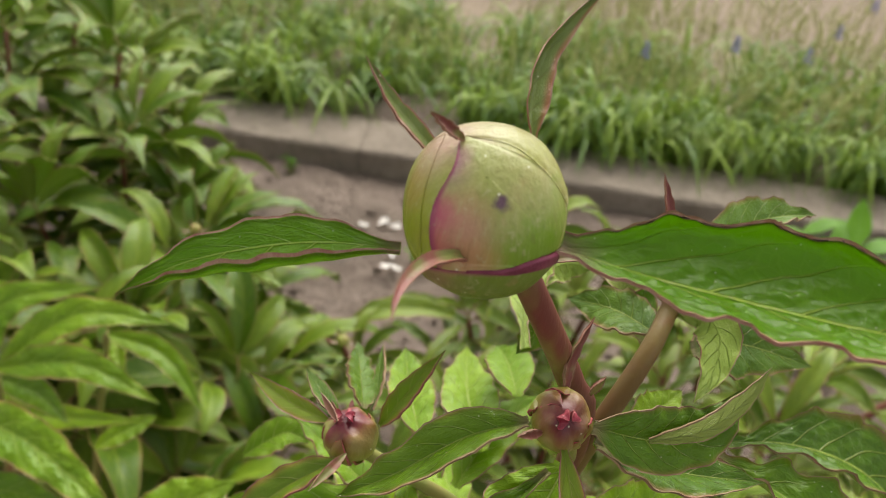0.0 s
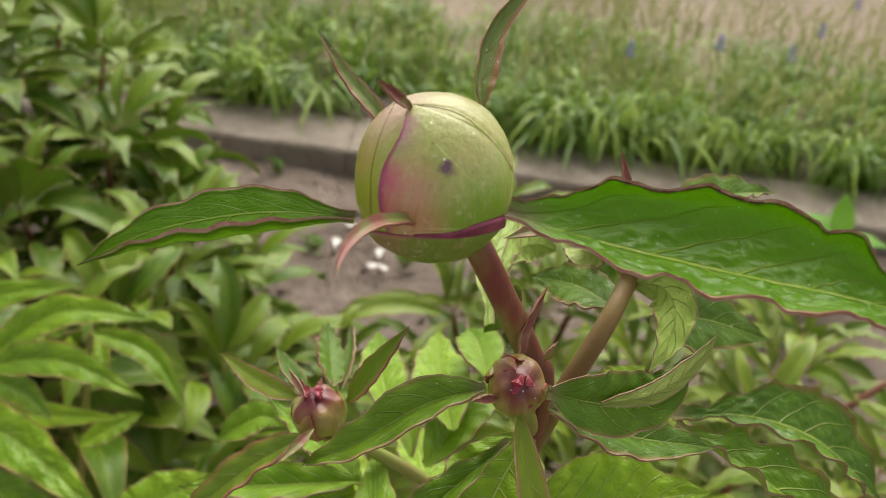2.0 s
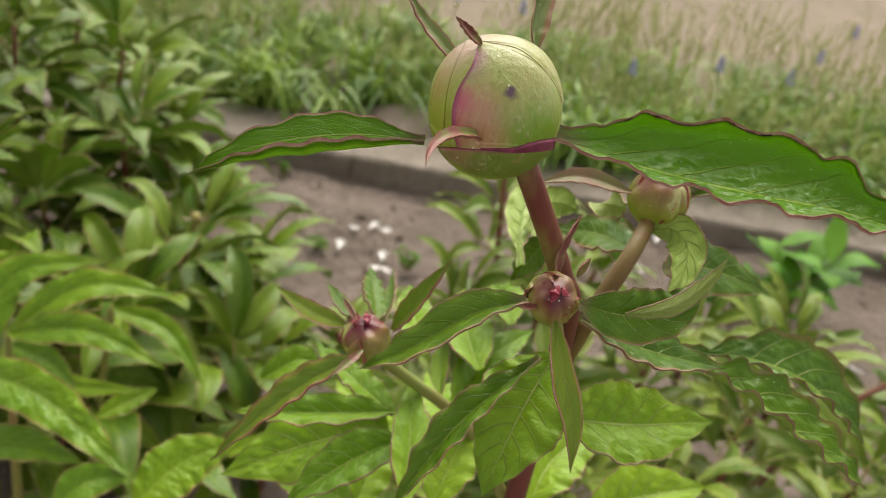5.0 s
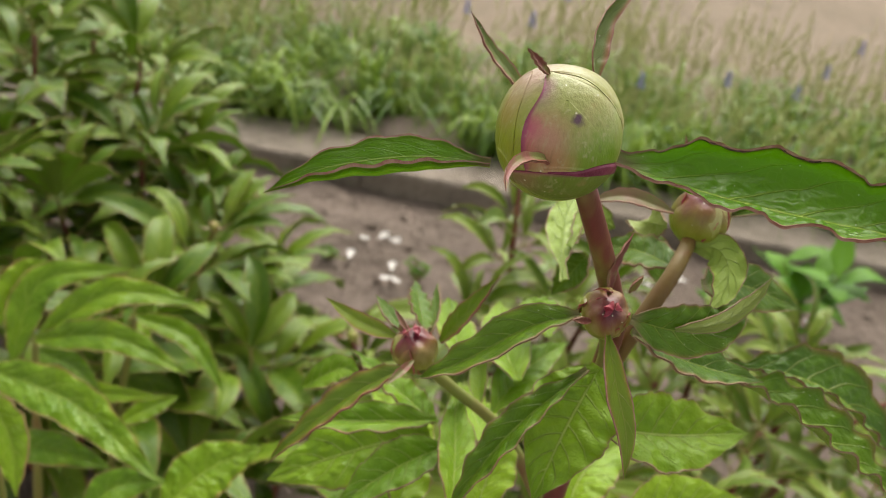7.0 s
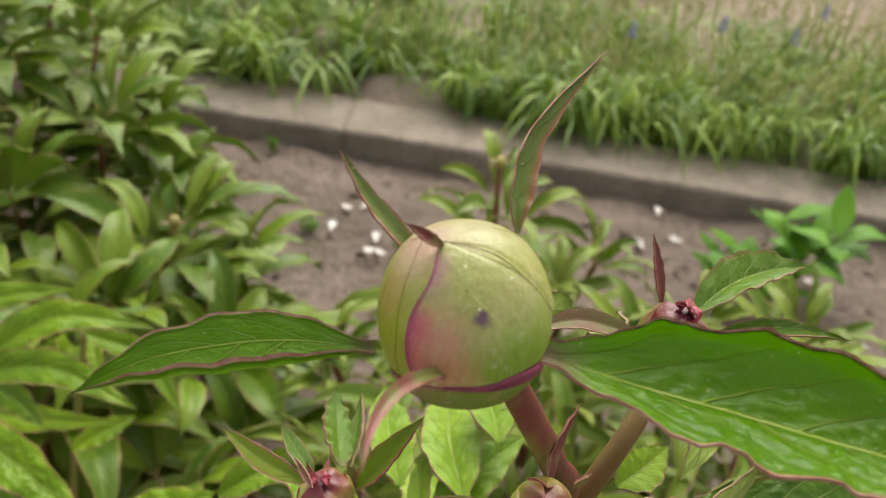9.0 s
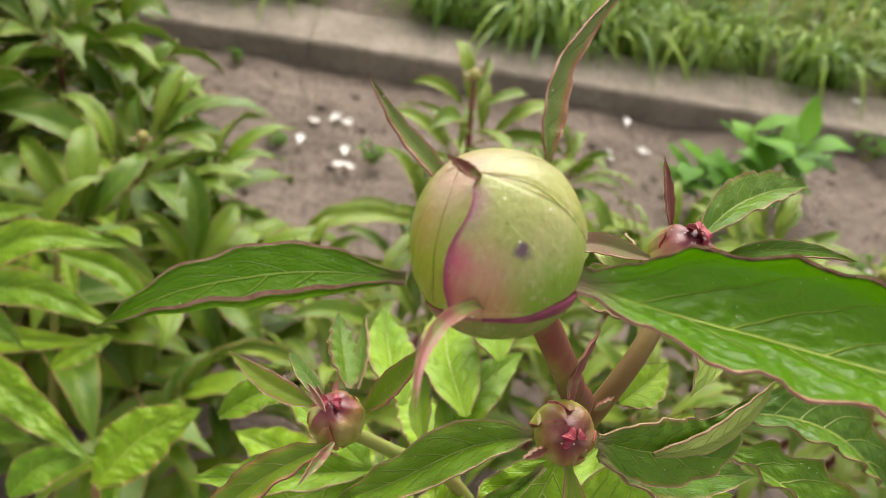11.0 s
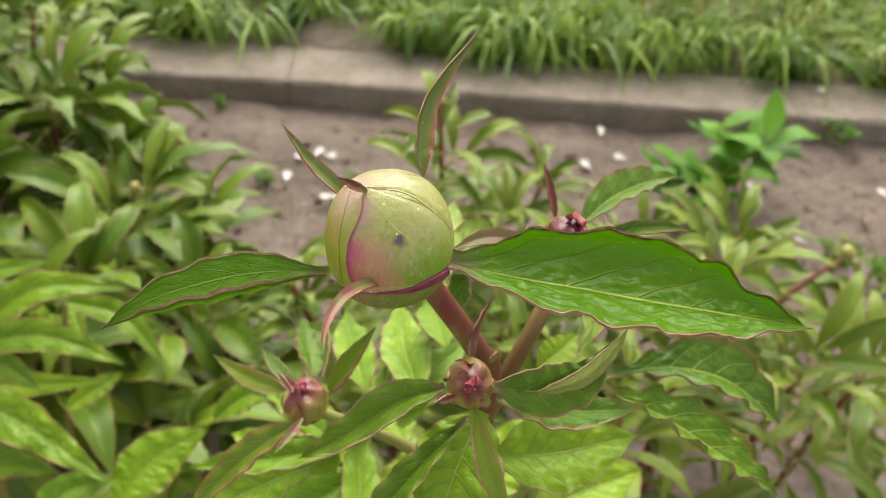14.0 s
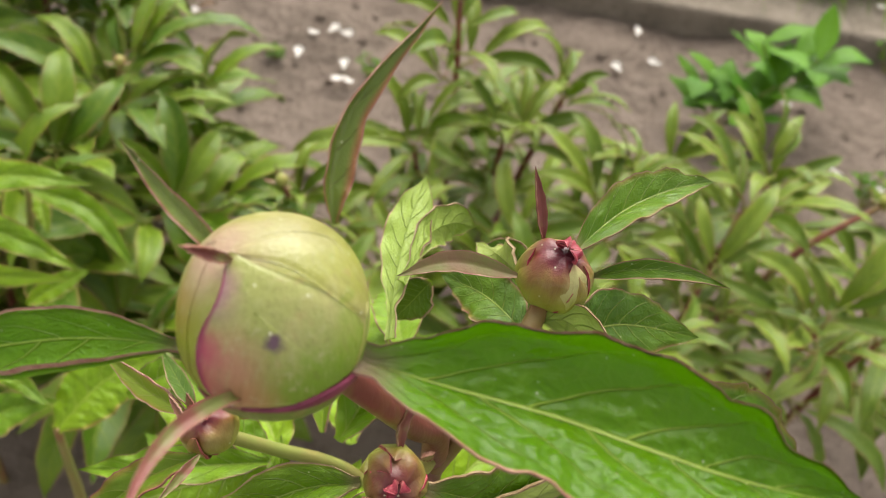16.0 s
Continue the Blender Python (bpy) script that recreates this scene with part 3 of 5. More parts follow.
# ---- grass verge ----
def grass():
    rnd = random.Random(7)
    b = Build()
    tufts = []
    while len(tufts) < 560:
        s, d = rnd.uniform(-1.5, 2.2), 0.165 + 0.55 * rnd.random() ** 1.9
        bare = ((s - 0.085) / 0.11) ** 2 + ((d - 0.18) / 0.07) ** 2 < 1
        if noise.noise(Vector((s * 4.0, d * 4.5, 3))) > -0.36 and not bare:
            tufts.append((s, d))
    for q in range(320):
        s = rnd.uniform(1.5, 3.6)
        tufts.append((-s if q % 2 else s + 0.7, 0.165 + 0.5 * rnd.random() ** 1.9))
    for s0, d0 in tufts:
        size, count = rnd.uniform(0.75, 1.3), rnd.randint(11, 19)
        wide = rnd.uniform(0.7, 1.25)
        for q in range(count):
            base = kerb_at(s0 + rnd.gauss(0, 0.014), max(0.158, d0 + rnd.gauss(0, 0.012)), 0.035)
            az = rnd.uniform(0, 6.283)
            if d0 < 0.26 and rnd.random() < 0.5:
                az = -1.67 + rnd.uniform(-1.2, 1.2)
            h = rnd.uniform(0.05, 0.125) * size
            droop = rnd.random() ** 0.7
            reach = h * (0.3 + 1.25 * droop)
            dx, up = Vector((math.cos(az), math.sin(az), 0)), Vector((0, 0, 1))
            low = max(0.015, h * (1.05 - 0.95 * droop))
            pts = [base, base + up * h * 0.6 + dx * reach * 0.2, base + up * h * (0.98 - 0.2 * droop) + dx * reach * 0.58, base + up * low + dx * reach]
            mid = spline(pts, 7)
            w = rnd.uniform(0.0018, 0.0048) * wide
            sd = (dx.cross(up) + up * rnd.uniform(-0.7, 0.7)).normalized()
            rows = [[v - sd * w * (1 - (k / 7) ** 2.5 * 0.95), v + up * w * 0.3, v + sd * w * (1 - (k / 7) ** 2.5 * 0.95)] for k, v in enumerate(mid)]
            b.grid(rows, [[(k / 7, 0), (k / 7, 0.5), (k / 7, 1)] for k in range(8)])
    for s0, d0, count in ((0.40, 0.17, 9), (0.46, 0.18, 12), (0.60, 0.17, 7), (0.72, 0.18, 5), (1.25, 0.18, 6), (0.03, 0.27, 9), (-0.10, 0.20, 8), (1.02, 0.17, 8), (-0.16, 0.19, 10)):
        for q in range(count):
            base = kerb_at(s0 + rnd.uniform(-0.03, 0.03), d0 + rnd.uniform(-0.01, 0.03), 0.04)
            az = -1.67 + rnd.uniform(-1.1, 1.1)
            dx, up = Vector((math.cos(az), math.sin(az), 0)), Vector((0, 0, 1))
            reach, h = rnd.uniform(0.09, 0.20), rnd.uniform(0.05, 0.10)
            pts = [base, base + up * h * 0.8 + dx * reach * 0.25, base + up * h * 0.7 + dx * reach * 0.65, base + up * rnd.uniform(0.0, 0.025) + dx * reach]
            mid = spline(pts, 8)
            w = rnd.uniform(0.0035, 0.0065)
            sd = dx.cross(up)
            rows = [[v - sd * w * (1 - (k / 8) ** 3 * 0.95), v + up * w * 0.3, v + sd * w * (1 - (k / 8) ** 3 * 0.95)] for k, v in enumerate(mid)]
            b.grid(rows, [[(k / 8, 0), (k / 8, 0.5), (k / 8, 1)] for k in range(9)])
    solo("grass_blades", b, [BLADE], "dense green strap-like blades growing along the kerb", "grass", kind="stuff")
    b = Build()
    for i in range(2500):
        s = rnd.uniform(-1.5, 2.6)
        d = 0.26 + 0.95 * rnd.random() ** 1.4
        if noise.noise(Vector((s * 3, d * 3, 11))) < -0.15:
            continue
        h = rnd.uniform(0.10, 0.22)
        az, lean = rnd.uniform(0, 6.283), rnd.uniform(0.01, 0.09)
        base = kerb_at(s, d, 0.035)
        tip = base + Vector((math.cos(az) * lean, math.sin(az) * lean, h))
        tube(b, [base, (base + tip) / 2 + Vector((0, 0, 0.01)), tip], [0.0011, 0.0009, 0.0005], n=4, k=4, cap=False)
        for q in range(rnd.randint(7, 12)):
            t = 0.55 + 0.45 * q / 12
            c = base.lerp(tip, t)
            o = Vector((rnd.uniform(-1, 1), rnd.uniform(-1, 1), rnd.uniform(-0.2, 0.8))) * 0.0065
            tube(b, [c, c + o * 0.6, c + o * 1.3], [0.0010, 0.0028, 0.0008], n=2, k=4, cap=False)
    solo("seed_stalks", b, [STALK], "pale green seed stalks standing in the grass", "grass", kind="stuff")


def muscari(at, h, seed):
    rnd = random.Random(seed)
    root = thing("grape_hyacinth", at, "small blue grape hyacinth spike on a green stalk in the grass", "flower", "blue flowers in the verge")
    tip = Vector(at) + Vector((rnd.uniform(-0.02, 0.02), rnd.uniform(-0.02, 0.02), h))
    b = Build()
    tube(b, [at, (Vector(at) + tip) / 2, tip], [0.0016, 0.0014, 0.001], n=4, k=5)
    part("stalk", b, [STEM_GREEN], root)
    b = Build()
    for q in range(26):
        t = q / 26
        a = q * 2.4
        r = 0.0075 * (1 - t * 0.8)
        c = tip + Vector((math.cos(a) * r, math.sin(a) * r, -0.026 + 0.034 * t))
        ball(b, c, (0.0026 * (1 - 0.4 * t), 0.0032), (math.cos(a), math.sin(a), -0.5), n=4, k=6)
    part("flower_head", b, [BLUE], root)


grass()
for q in range(17):
    rr = random.Random(q + 300)
    muscari(kerb_at(-0.75 + q * 0.145 + rr.uniform(-0.05, 0.05), rr.uniform(0.3, 0.85), 0.035), rr.uniform(0.17, 0.25), q)


# ---- garden peonies behind ----
def leaflet_set(seed, spread=1.0, wide=1.0, skin=FARLEAF):
    """One divided leaf along +x with z up: a stalk with three to five long folded leaflets, in one mesh."""
    rnd = random.Random(seed)
    b = Build()
    L = rnd.uniform(0.022, 0.04)
    tube(b, [(0, 0, 0), (L * 0.5, 0, 0.010), (L, 0, 0.008)], [0.0020, 0.0016, 0.0012], n=5, k=5, slot=2)
    fans = (-0.85, 0.0, 0.85) if seed % 3 == 0 else (-1.15, -0.5, 0.05, 0.9) if seed % 3 == 1 else (-1.2, -0.55, 0.0, 0.6, 1.15)
    for q, yaw0 in enumerate(fans):
        at = 1.0 if abs(yaw0) < 0.9 else 0.75
        root = Vector((L * at, 0, 0.008))
        yaw = yaw0 * spread + rnd.uniform(-0.15, 0.15)
        d = Vector((math.cos(yaw), math.sin(yaw), 0))
        stalk = root + (d + Vector((0, 0, 0.2))) * rnd.uniform(0.004, 0.012)
        tube(b, [root, (root + stalk) / 2, stalk], [0.0012, 0.001, 0.0009], n=2, k=4, slot=2)
        ln = rnd.uniform(0.090, 0.125) * (1 - 0.18 * abs(yaw0))
        rise, fall = rnd.uniform(0.15, 0.5), rnd.uniform(0.2, 0.65)
        bow = Vector((-d.y, d.x, 0)) * rnd.uniform(-0.10, 0.10) * ln
        pts = [stalk, stalk + d * ln * 0.35 + Vector((0, 0, ln * rise * 0.38)) + bow * 0.5, stalk + d * ln * 0.7 + Vector((0, 0, ln * (rise * 0.5 - fall * 0.14))) + bow * 0.5, stalk + d * ln * 0.94 + Vector((0, 0, ln * (rise * 0.4 - fall * 0.5)))]
        roll = rnd.uniform(-0.45, 0.45)
        nr = Vector((-d.y * roll, d.x * roll, 1))
        blade(b, pts, ln * wide * rnd.uniform(0.135, 0.165), rnd.uniform(22, 40), nr, n=14, m=6, thick=0.0004, wave=0.0012, seed=rnd.random(), rim=0.0006, peak=0.44, recurve=rnd.uniform(0.05, 0.3), foot=0.06)
    return b.mesh("leaf", [skin, RIM_FAR, STEM_GREEN])


LEAVES = [leaflet_set(20 + i, 0.8 + 0.06 * i) for i in range(9)]
NARROW = [leaflet_set(60 + i, 0.85 + 0.06 * i, 0.72, PALELEAF) for i in range(9)]
SPROUT = random.Random(5)


def leaf_object(plant, at, az, el, roll, scale, variant, forms=LEAVES):
    ob = new("leaf", forms[variant % 9])
    ob.parent = plant
    m = Matrix.Rotation(az, 4, "Z") @ Matrix.Rotation(-el, 4, "Y") @ Matrix.Rotation(roll, 4, "X")
    ob.matrix_basis = Matrix.Translation(Vector(at) - ORIGIN[plant.name]) @ m @ Matrix.Scale(scale, 4)
    return ob


def shoot(plant, foot, top, count, scale=1.0, bud=0.0, start=None, forms=LEAVES):
    """A stem with divided leaves round its upper half, and a bud if it has one."""
    foot, top = Vector(foot), Vector(top)
    b = Build()
    mid = (foot + top) / 2 + Vector((SPROUT.uniform(-0.01, 0.01), SPROUT.uniform(-0.01, 0.01), 0.02))
    tube(b, [foot, mid, top], [0.0045, 0.0038, 0.0022], n=8, k=7)
    part("stem", b, [STEM], plant)
    az = SPROUT.uniform(0, 6.283) if start is None else start
    count = max(0, count - 1)
    for i in range(count):
        t = (0.84 if bud else 1.0) - (0.46 if bud else 0.62) * (i / max(1, count - 1)) ** 1.3
        q = foot.lerp(mid, t * 2) if t < 0.5 else mid.lerp(top, t * 2 - 1)
        el = radians(44 - 62 * (i / max(1, count - 1)) + SPROUT.uniform(-10, 10))
        leaf_object(plant, q, az, el, SPROUT.uniform(-0.25, 0.25), scale * SPROUT.uniform(0.85, 1.12) * (0.85 + 0.4 * i / count), SPROUT.randrange(9), forms)
        az += 2.4 + SPROUT.uniform(-0.3, 0.3)
    if bud:
        b = Build()
        c = top + Vector((0, 0, bud * 0.6))
        ball(b, c, (bud, bud * 1.02), (0, 0, 1), n=8, k=12, lumps=0.05)
        fb = part("flower_bud", b, [SMALL_GREEN], plant, "small round yellow-green flower bud")
        for q in range(4):
            b = Build()
            a = q * 1.571 + SPROUT.random()
            d = Vector((math.cos(a), math.sin(a), 0))
            blade(b, [top, top + d * bud * 1.6, top + d * bud * 2.8 + Vector((0, 0, bud * SPROUT.uniform(0.5, 2)))], bud * 0.4, 20, (0, 0, 1), n=6, m=3, thick=0.0004, seed=q)
            part("sepal", b, [SEPAL_MIX, RIM], fb)


def bushes():
    b1 = thing("peony_bush", (-0.38, 0.85, 0), "broad leafy green peony bush growing from the soil", "plant", "peony plants in the bed")
    for foot, top, n, sc, bud in (
        ((-0.36, 0.86, 0), (-0.355, 0.776, 0.255), 9, 1.0, 0),
        ((-0.24, 0.80, 0), (-0.176, 0.697, 0.317), 8, 0.9, 0.005),
        ((-0.38, 1.02, 0), (-0.340, 1.020, 0.350), 9, 1.05, 0),
        ((-0.48, 1.0, 0), (-0.455, 0.981, 0.378), 9, 1.05, 0),
        ((-0.42, 0.97, 0), (-0.405, 0.950, 0.236), 8, 1.1, 0),
        ((-0.33, 0.98, 0), (-0.269, 0.961, 0.240), 8, 1.0, 0),
        ((-0.28, 0.78, 0), (-0.218, 0.596, 0.258), 9, 1.0, 0),
        ((-0.20, 0.74, 0), (-0.120, 0.600, 0.222), 8, 1.0, 0),
        ((-0.55, 0.85, 0), (-0.530, 0.800, 0.330), 9, 1.1, 0),
        ((-0.60, 1.15, 0), (-0.600, 1.130, 0.400), 9, 1.1, 0),
        ((-0.50, 1.25, 0), (-0.470, 1.250, 0.360), 9, 1.0, 0),
        ((-0.38, 1.18, 0), (-0.340, 1.180, 0.260), 8, 1.0, 0),
        ((-0.70, 0.95, 0), (-0.700, 0.950, 0.400), 9, 1.1, 0),
        ((-0.26, 0.88, 0), (-0.240, 0.860, 0.230), 9, 1.0, 0),
        ((-0.18, 0.82, 0), (-0.150, 0.790, 0.180), 9, 0.95, 0),
        ((-0.34, 0.92, 0), (-0.300, 0.880, 0.300), 9, 1.0, 0),
        ((-0.22, 0.70, 0), (-0.200, 0.680, 0.210), 9, 1.0, 0),
        ((-0.52, 1.08, 0), (-0.500, 1.060, 0.310), 9, 1.05, 0),
        ((-0.46, 0.84, 0), (-0.440, 0.820, 0.310), 9, 1.05, 0),
    ):
        shoot(b1, foot, top, n, sc, bud)
    for foot, top, n, sc in (
        ((-0.28, 0.60, 0), (-0.260, 0.560, 0.200), 9, 1.2),
        ((-0.36, 0.66, 0), (-0.350, 0.640, 0.230), 9, 1.2),
        ((-0.44, 0.74, 0), (-0.440, 0.700, 0.280), 9, 1.2),
        ((-0.45, 0.60, 0), (-0.430, 0.560, 0.260), 9, 1.2),
        ((-0.16, 0.55, 0), (-0.140, 0.500, 0.170), 8, 1.1),
        ((-0.10, 0.60, 0), (-0.080, 0.560, 0.150), 8, 1.0),
    ):
        shoot(b1, foot, top, n, sc)
    b3 = thing("peony_bush", (0.16, 0.76, 0), "young peony with upright stems and small round buds", "plant", "peony plants in the bed")
    for foot, top, n, sc, bud in (
        ((0.14, 0.78, 0), (0.116, 0.740, 0.392), 9, 0.95, 0.0055),
        ((0.12, 0.72, 0), (0.090, 0.690, 0.250), 8, 0.8, 0),
        ((0.17, 0.74, 0), (0.175, 0.700, 0.265), 8, 0.85, 0),
        ((0.20, 0.78, 0), (0.240, 0.760, 0.280), 9, 0.9, 0),
        ((0.02, 0.66, 0), (-0.028, 0.610, 0.272), 7, 0.7, 0.0055),
        ((0.08, 0.62, 0), (0.080, 0.560, 0.230), 9, 0.85, 0),
        ((0.16, 0.62, 0), (0.170, 0.580, 0.230), 9, 0.85, 0),
        ((0.02, 0.56, 0), (0.010, 0.500, 0.230), 8, 0.85, 0),
    ):
        shoot(b3, foot, top, n, sc, bud, forms=NARROW)
    b4 = thing("peony_bush", (0.38, 0.58, 0), "leafy peony with a long reddish bud stalk", "plant", "peony plants in the bed")
    for foot, top, n, sc, bud in (
        ((0.36, 0.58, 0), (0.375, 0.590, 0.300), 9, 0.9, 0),
        ((0.34, 0.52, 0), (0.316, 0.503, 0.290), 9, 0.9, 0),
        ((0.40, 0.50, 0), (0.420, 0.480, 0.270), 8, 0.9, 0),
        ((0.28, 0.62, 0), (0.270, 0.620, 0.260), 8, 0.85, 0),
        ((0.26, 0.44, 0), (0.240, 0.430, 0.280), 8, 0.9, 0),
        ((0.48, 0.52, 0), (0.500, 0.500, 0.240), 9, 0.9, 0),
        ((0.42, 0.66, 0), (0.430, 0.660, 0.270), 9, 0.9, 0),
        ((0.33, 0.66, 0), (0.330, 0.680, 0.250), 9, 0.9, 0),
        ((0.20, 0.52, 0), (0.190, 0.500, 0.230), 9, 0.85, 0),
        ((0.56, 0.62, 0), (0.580, 0.620, 0.200), 9, 0.8, 0),
        ((0.40, 0.58, 0.16), (0.530, 0.627, 0.288), 0, 0.9, 0.007),
    ):
        shoot(b4, foot, top, n, sc, bud, forms=NARROW)


bushes()


def weed(at, h, stems, seed, size, label):
    rnd = random.Random(seed)
    root = thing("garden_weed", at, label, "weed", "weeds on the soil")
    at = Vector(at)
    for s in range(stems):
        az, ln = rnd.uniform(0, 6.283), rnd.uniform(0.2, 0.8) * h
        tip = at + Vector((math.cos(az) * ln, math.sin(az) * ln, h * rnd.uniform(0.6, 1.0)))
        b = Build()
        tube(b, [at, (at + tip) / 2 + Vector((0, 0, 0.02 * h)), tip], [0.0022, 0.0018, 0.001], n=5, k=5)
        part("stem", b, [STEM_GREEN], root)
        for q in range(7):
            t = 0.3 + 0.7 * q / 6
            c = at.lerp(tip, t)
            a = az + q * 1.571 + rnd.uniform(-0.3, 0.3)
            d = Vector((math.cos(a), math.sin(a), 0))
            l2 = size * rnd.uniform(0.7, 1.1)
            b = Build()
            blade(b, [c, c + d * l2 * 0.5 + Vector((0, 0, l2 * 0.3)), c + d * l2 + Vector((0, 0, l2 * rnd.uniform(0.1, 0.7)))], l2 * 0.24, 15, (0, 0, 1), n=8, m=4, seed=rnd.random(), rim=0.0004, wave=0.001, peak=0.5)
            part("leaf", b, [WEED, WEED], root)


weed((0.575, 1.10, 0.0), 0.11, 4, 41, 0.078, "bright green bushy weed with broad pointed leaves")
weed((0.705, 1.17, 0.0), 0.14, 3, 42, 0.090, "tall bright green weed with broad leaves")
weed((0.95, 1.30, 0.0), 0.05, 4, 43, 0.022, "low dark green weed beside the kerb")
weed((-0.18, 1.40, 0.0), 0.03, 3, 44, 0.014, "tiny green seedling on bare soil")
weed((-0.09, 1.166, 0.0), 0.025, 4, 45, 0.012, "tiny green seedling on bare soil")
weed((0.055, 1.140, 0.0), 0.035, 6, 46, 0.012, "small dark green tuft on bare soil")
weed((0.77, 0.94, 0.0), 0.06, 7, 47, 0.018, "low small-leaved green weed among fallen petals")
weed((0.84, 0.90, 0.0), 0.05, 6, 48, 0.018, "low small-leaved green weed among fallen petals")


def clods():
    rnd = random.Random(91)
    b = Build()
    for q in range(1900):
        x, y = rnd.uniform(-0.9, 1.4), rnd.uniform(0.55, 1.42)
        if y > KA.y + (x - KA.x) * KU.y / KU.x - 0.01:
            continue
        p = Vector((x, y, 0))
        z = 0.012 * noise.noise(p * 6) + 0.007 * noise.noise(p * 19) + 0.0045 * noise.noise(p * 47)
        r = 0.0015 + 0.0055 * rnd.random() ** 3
        ball(b, (x, y, z + r * 0.2), (r * rnd.uniform(0.9, 1.4), r * rnd.uniform(0.6, 0.9)), (rnd.uniform(-0.3, 0.3), rnd.uniform(-0.3, 0.3), 1), n=4, k=6, lumps=0.5, seed=q)
    solo("soil_clods", b, [SOIL], "loose crumbs and clods of dry soil", "soil", kind="stuff")


clods()


def dry_leaf(at, size, seed):
    rnd = random.Random(seed)
    at = Vector(at)
    a = rnd.uniform(0, 6.283)
    d, z = Vector((math.cos(a), math.sin(a), 0)), Vector((0, 0, 1))
    b = Build()
    blade(b, [at - d * size, at + z * size * 0.25, at + d * size + z * size * 0.1], size * 0.4, 30, (0.2, -0.3, 1), n=10, m=6, thick=0.0005, wave=0.003, seed=seed, peak=0.5)
    solo("dry_leaf", b, [DRY, DRY], "curled dry brown leaf lying on the soil", "leaf", "dry leaves", at=at)


for q, (x, y) in enumerate(((-0.205, 1.275), (-0.24, 1.25), (0.30, 1.30), (0.88, 1.05))):
    dry_leaf((x, y, 0.012), 0.018, q + 5)


def petal(at, size, seed):
    rnd = random.Random(seed)
    at = Vector(at)
    a = rnd.uniform(0, 6.283)
    d = Vector((math.cos(a), math.sin(a), 0))
    b = Build()
    z = Vector((0, 0, 1))
    blade(b, [at - d * size, at + z * size * 0.1, at + d * size * 0.6 + z * size * 0.2, at + d * size + z * size * 0.5], size * 0.75, 20, (rnd.uniform(-0.4, 0.4), rnd.uniform(-0.4, 0.4), 1), n=8, m=6, thick=0.0004, seed=seed, recurve=-0.1, peak=0.55, foot=0.3)
    solo("fallen_petal", b, [WHITE, WHITE], "curled white petal fallen on the soil", "petal", "fallen petals", at=at)


for q, (x, y) in enumerate(((-0.039, 1.246), (-0.006, 1.262), (0.014, 1.253), (-0.056, 1.190), (0.015, 1.170), (0.006, 1.132), (0.020, 1.130), (0.450, 1.232), (0.504, 1.344), (0.517, 1.256), (0.722, 1.172), (0.749, 1.016), (0.696, 0.855), (-0.240, 1.233), (-0.225, 1.27), (0.80, 0.98), (0.96, 1.15))):
    petal((x, y - 0.012, 0.009), 0.0115, q)
petal((0.965, 1.425, TOP + 0.006), 0.011, 77)


# ---- the peony shoot in front ----
near_bush = thing("peony_bush", (-0.25, 0.42, 0), "bright green leafy peony shoots close in front of the bush", "plant", "peony plants in the bed")
plant = thing("peony_plant", (0.052, 0.185, 0), "flowering peony shoot with one large and three small closed buds", "plant")
MATS = {"leaf": LEAF, "far": NEARLEAF, "low": LOWLEAF, "sepal_red": SEPAL_RED, "sepal_red2": SEPAL_MIX, "sepal_leaf": SEPAL_LEAF, "mid": MIDLEAF, "sepal_young": SEPAL_YOUNG}
COUNT = [0]


def leaf(owner, name, pts, hw, fold, nrm, mat, quilt=0.0, wave=0.0006, curl=-0.25, peak=0.40, other=None):
    ragged = 0.025 if MATS[mat] is LEAF or hw < 0.004 else 0.06
    COUNT[0] += 1
    length = sum((Vector(p) - Vector(q)).length for p, q in zip(pts, pts[1:]))
    b = Build()
    fine = hw > 0.004
    blade(b, pts, hw, fold, nrm, n=max(18, int(length / (0.0006 if MATS[mat] is LEAF else 0.0009 if fine else 0.0014))), m=44 if MATS[mat] is LEAF else 28 if fine else 8, veins=6.0 if MATS[mat] is LEAF else 8.0, bend=0.36 if MATS[mat] is LEAF else 0.2, thick=0.00045, wave=wave if fine else wave * 0.4, quilt=quilt if MATS[mat] is LEAF else max(quilt, 0.45) * 1.5 * fine, seed=COUNT[0] * 7, rim=(0.00045 if MATS[mat] is LEAF else 0.0007 if mat == "far" else 0.00032) if fine else 0.00028, foot=0.22, peak=peak, recurve=-curl, ragged=ragged, other=other)
    return part(name, b, [MATS[mat], RIM_FAR if mat == "far" else RIM_PALE if mat in ("low", "mid") else RIM], owner)


BUD = Vector((0.0157, 0.1248, 0.7029))
VR, VB = Vector((0.993, -0.066, 0.10)).normalized(), Vector((0.066, 0.839, -0.541)).normalized()
VU = VR.cross(VB).normalized()
VR = VB.cross(VU).normalized()
BR, BH, PW = 0.0134, 0.0144, 2.15


def on_bud(x, y, lift=0.0):
    """A place on the large bud, by its offsets to the right and up as seen from before it, in radii."""
    r = math.hypot(x, y)
    if r > 0.985:
        x, y = x * 0.985 / r, y * 0.985 / r
    z = math.sqrt(1 - x * x - y * y)
    full = (abs(x) ** PW + abs(y) ** PW + z ** PW) ** (-1 / PW)
    return BUD + (VR * x * (BR + lift) + VU * y * (BH + lift) - VB * z * (BR + lift)) * full


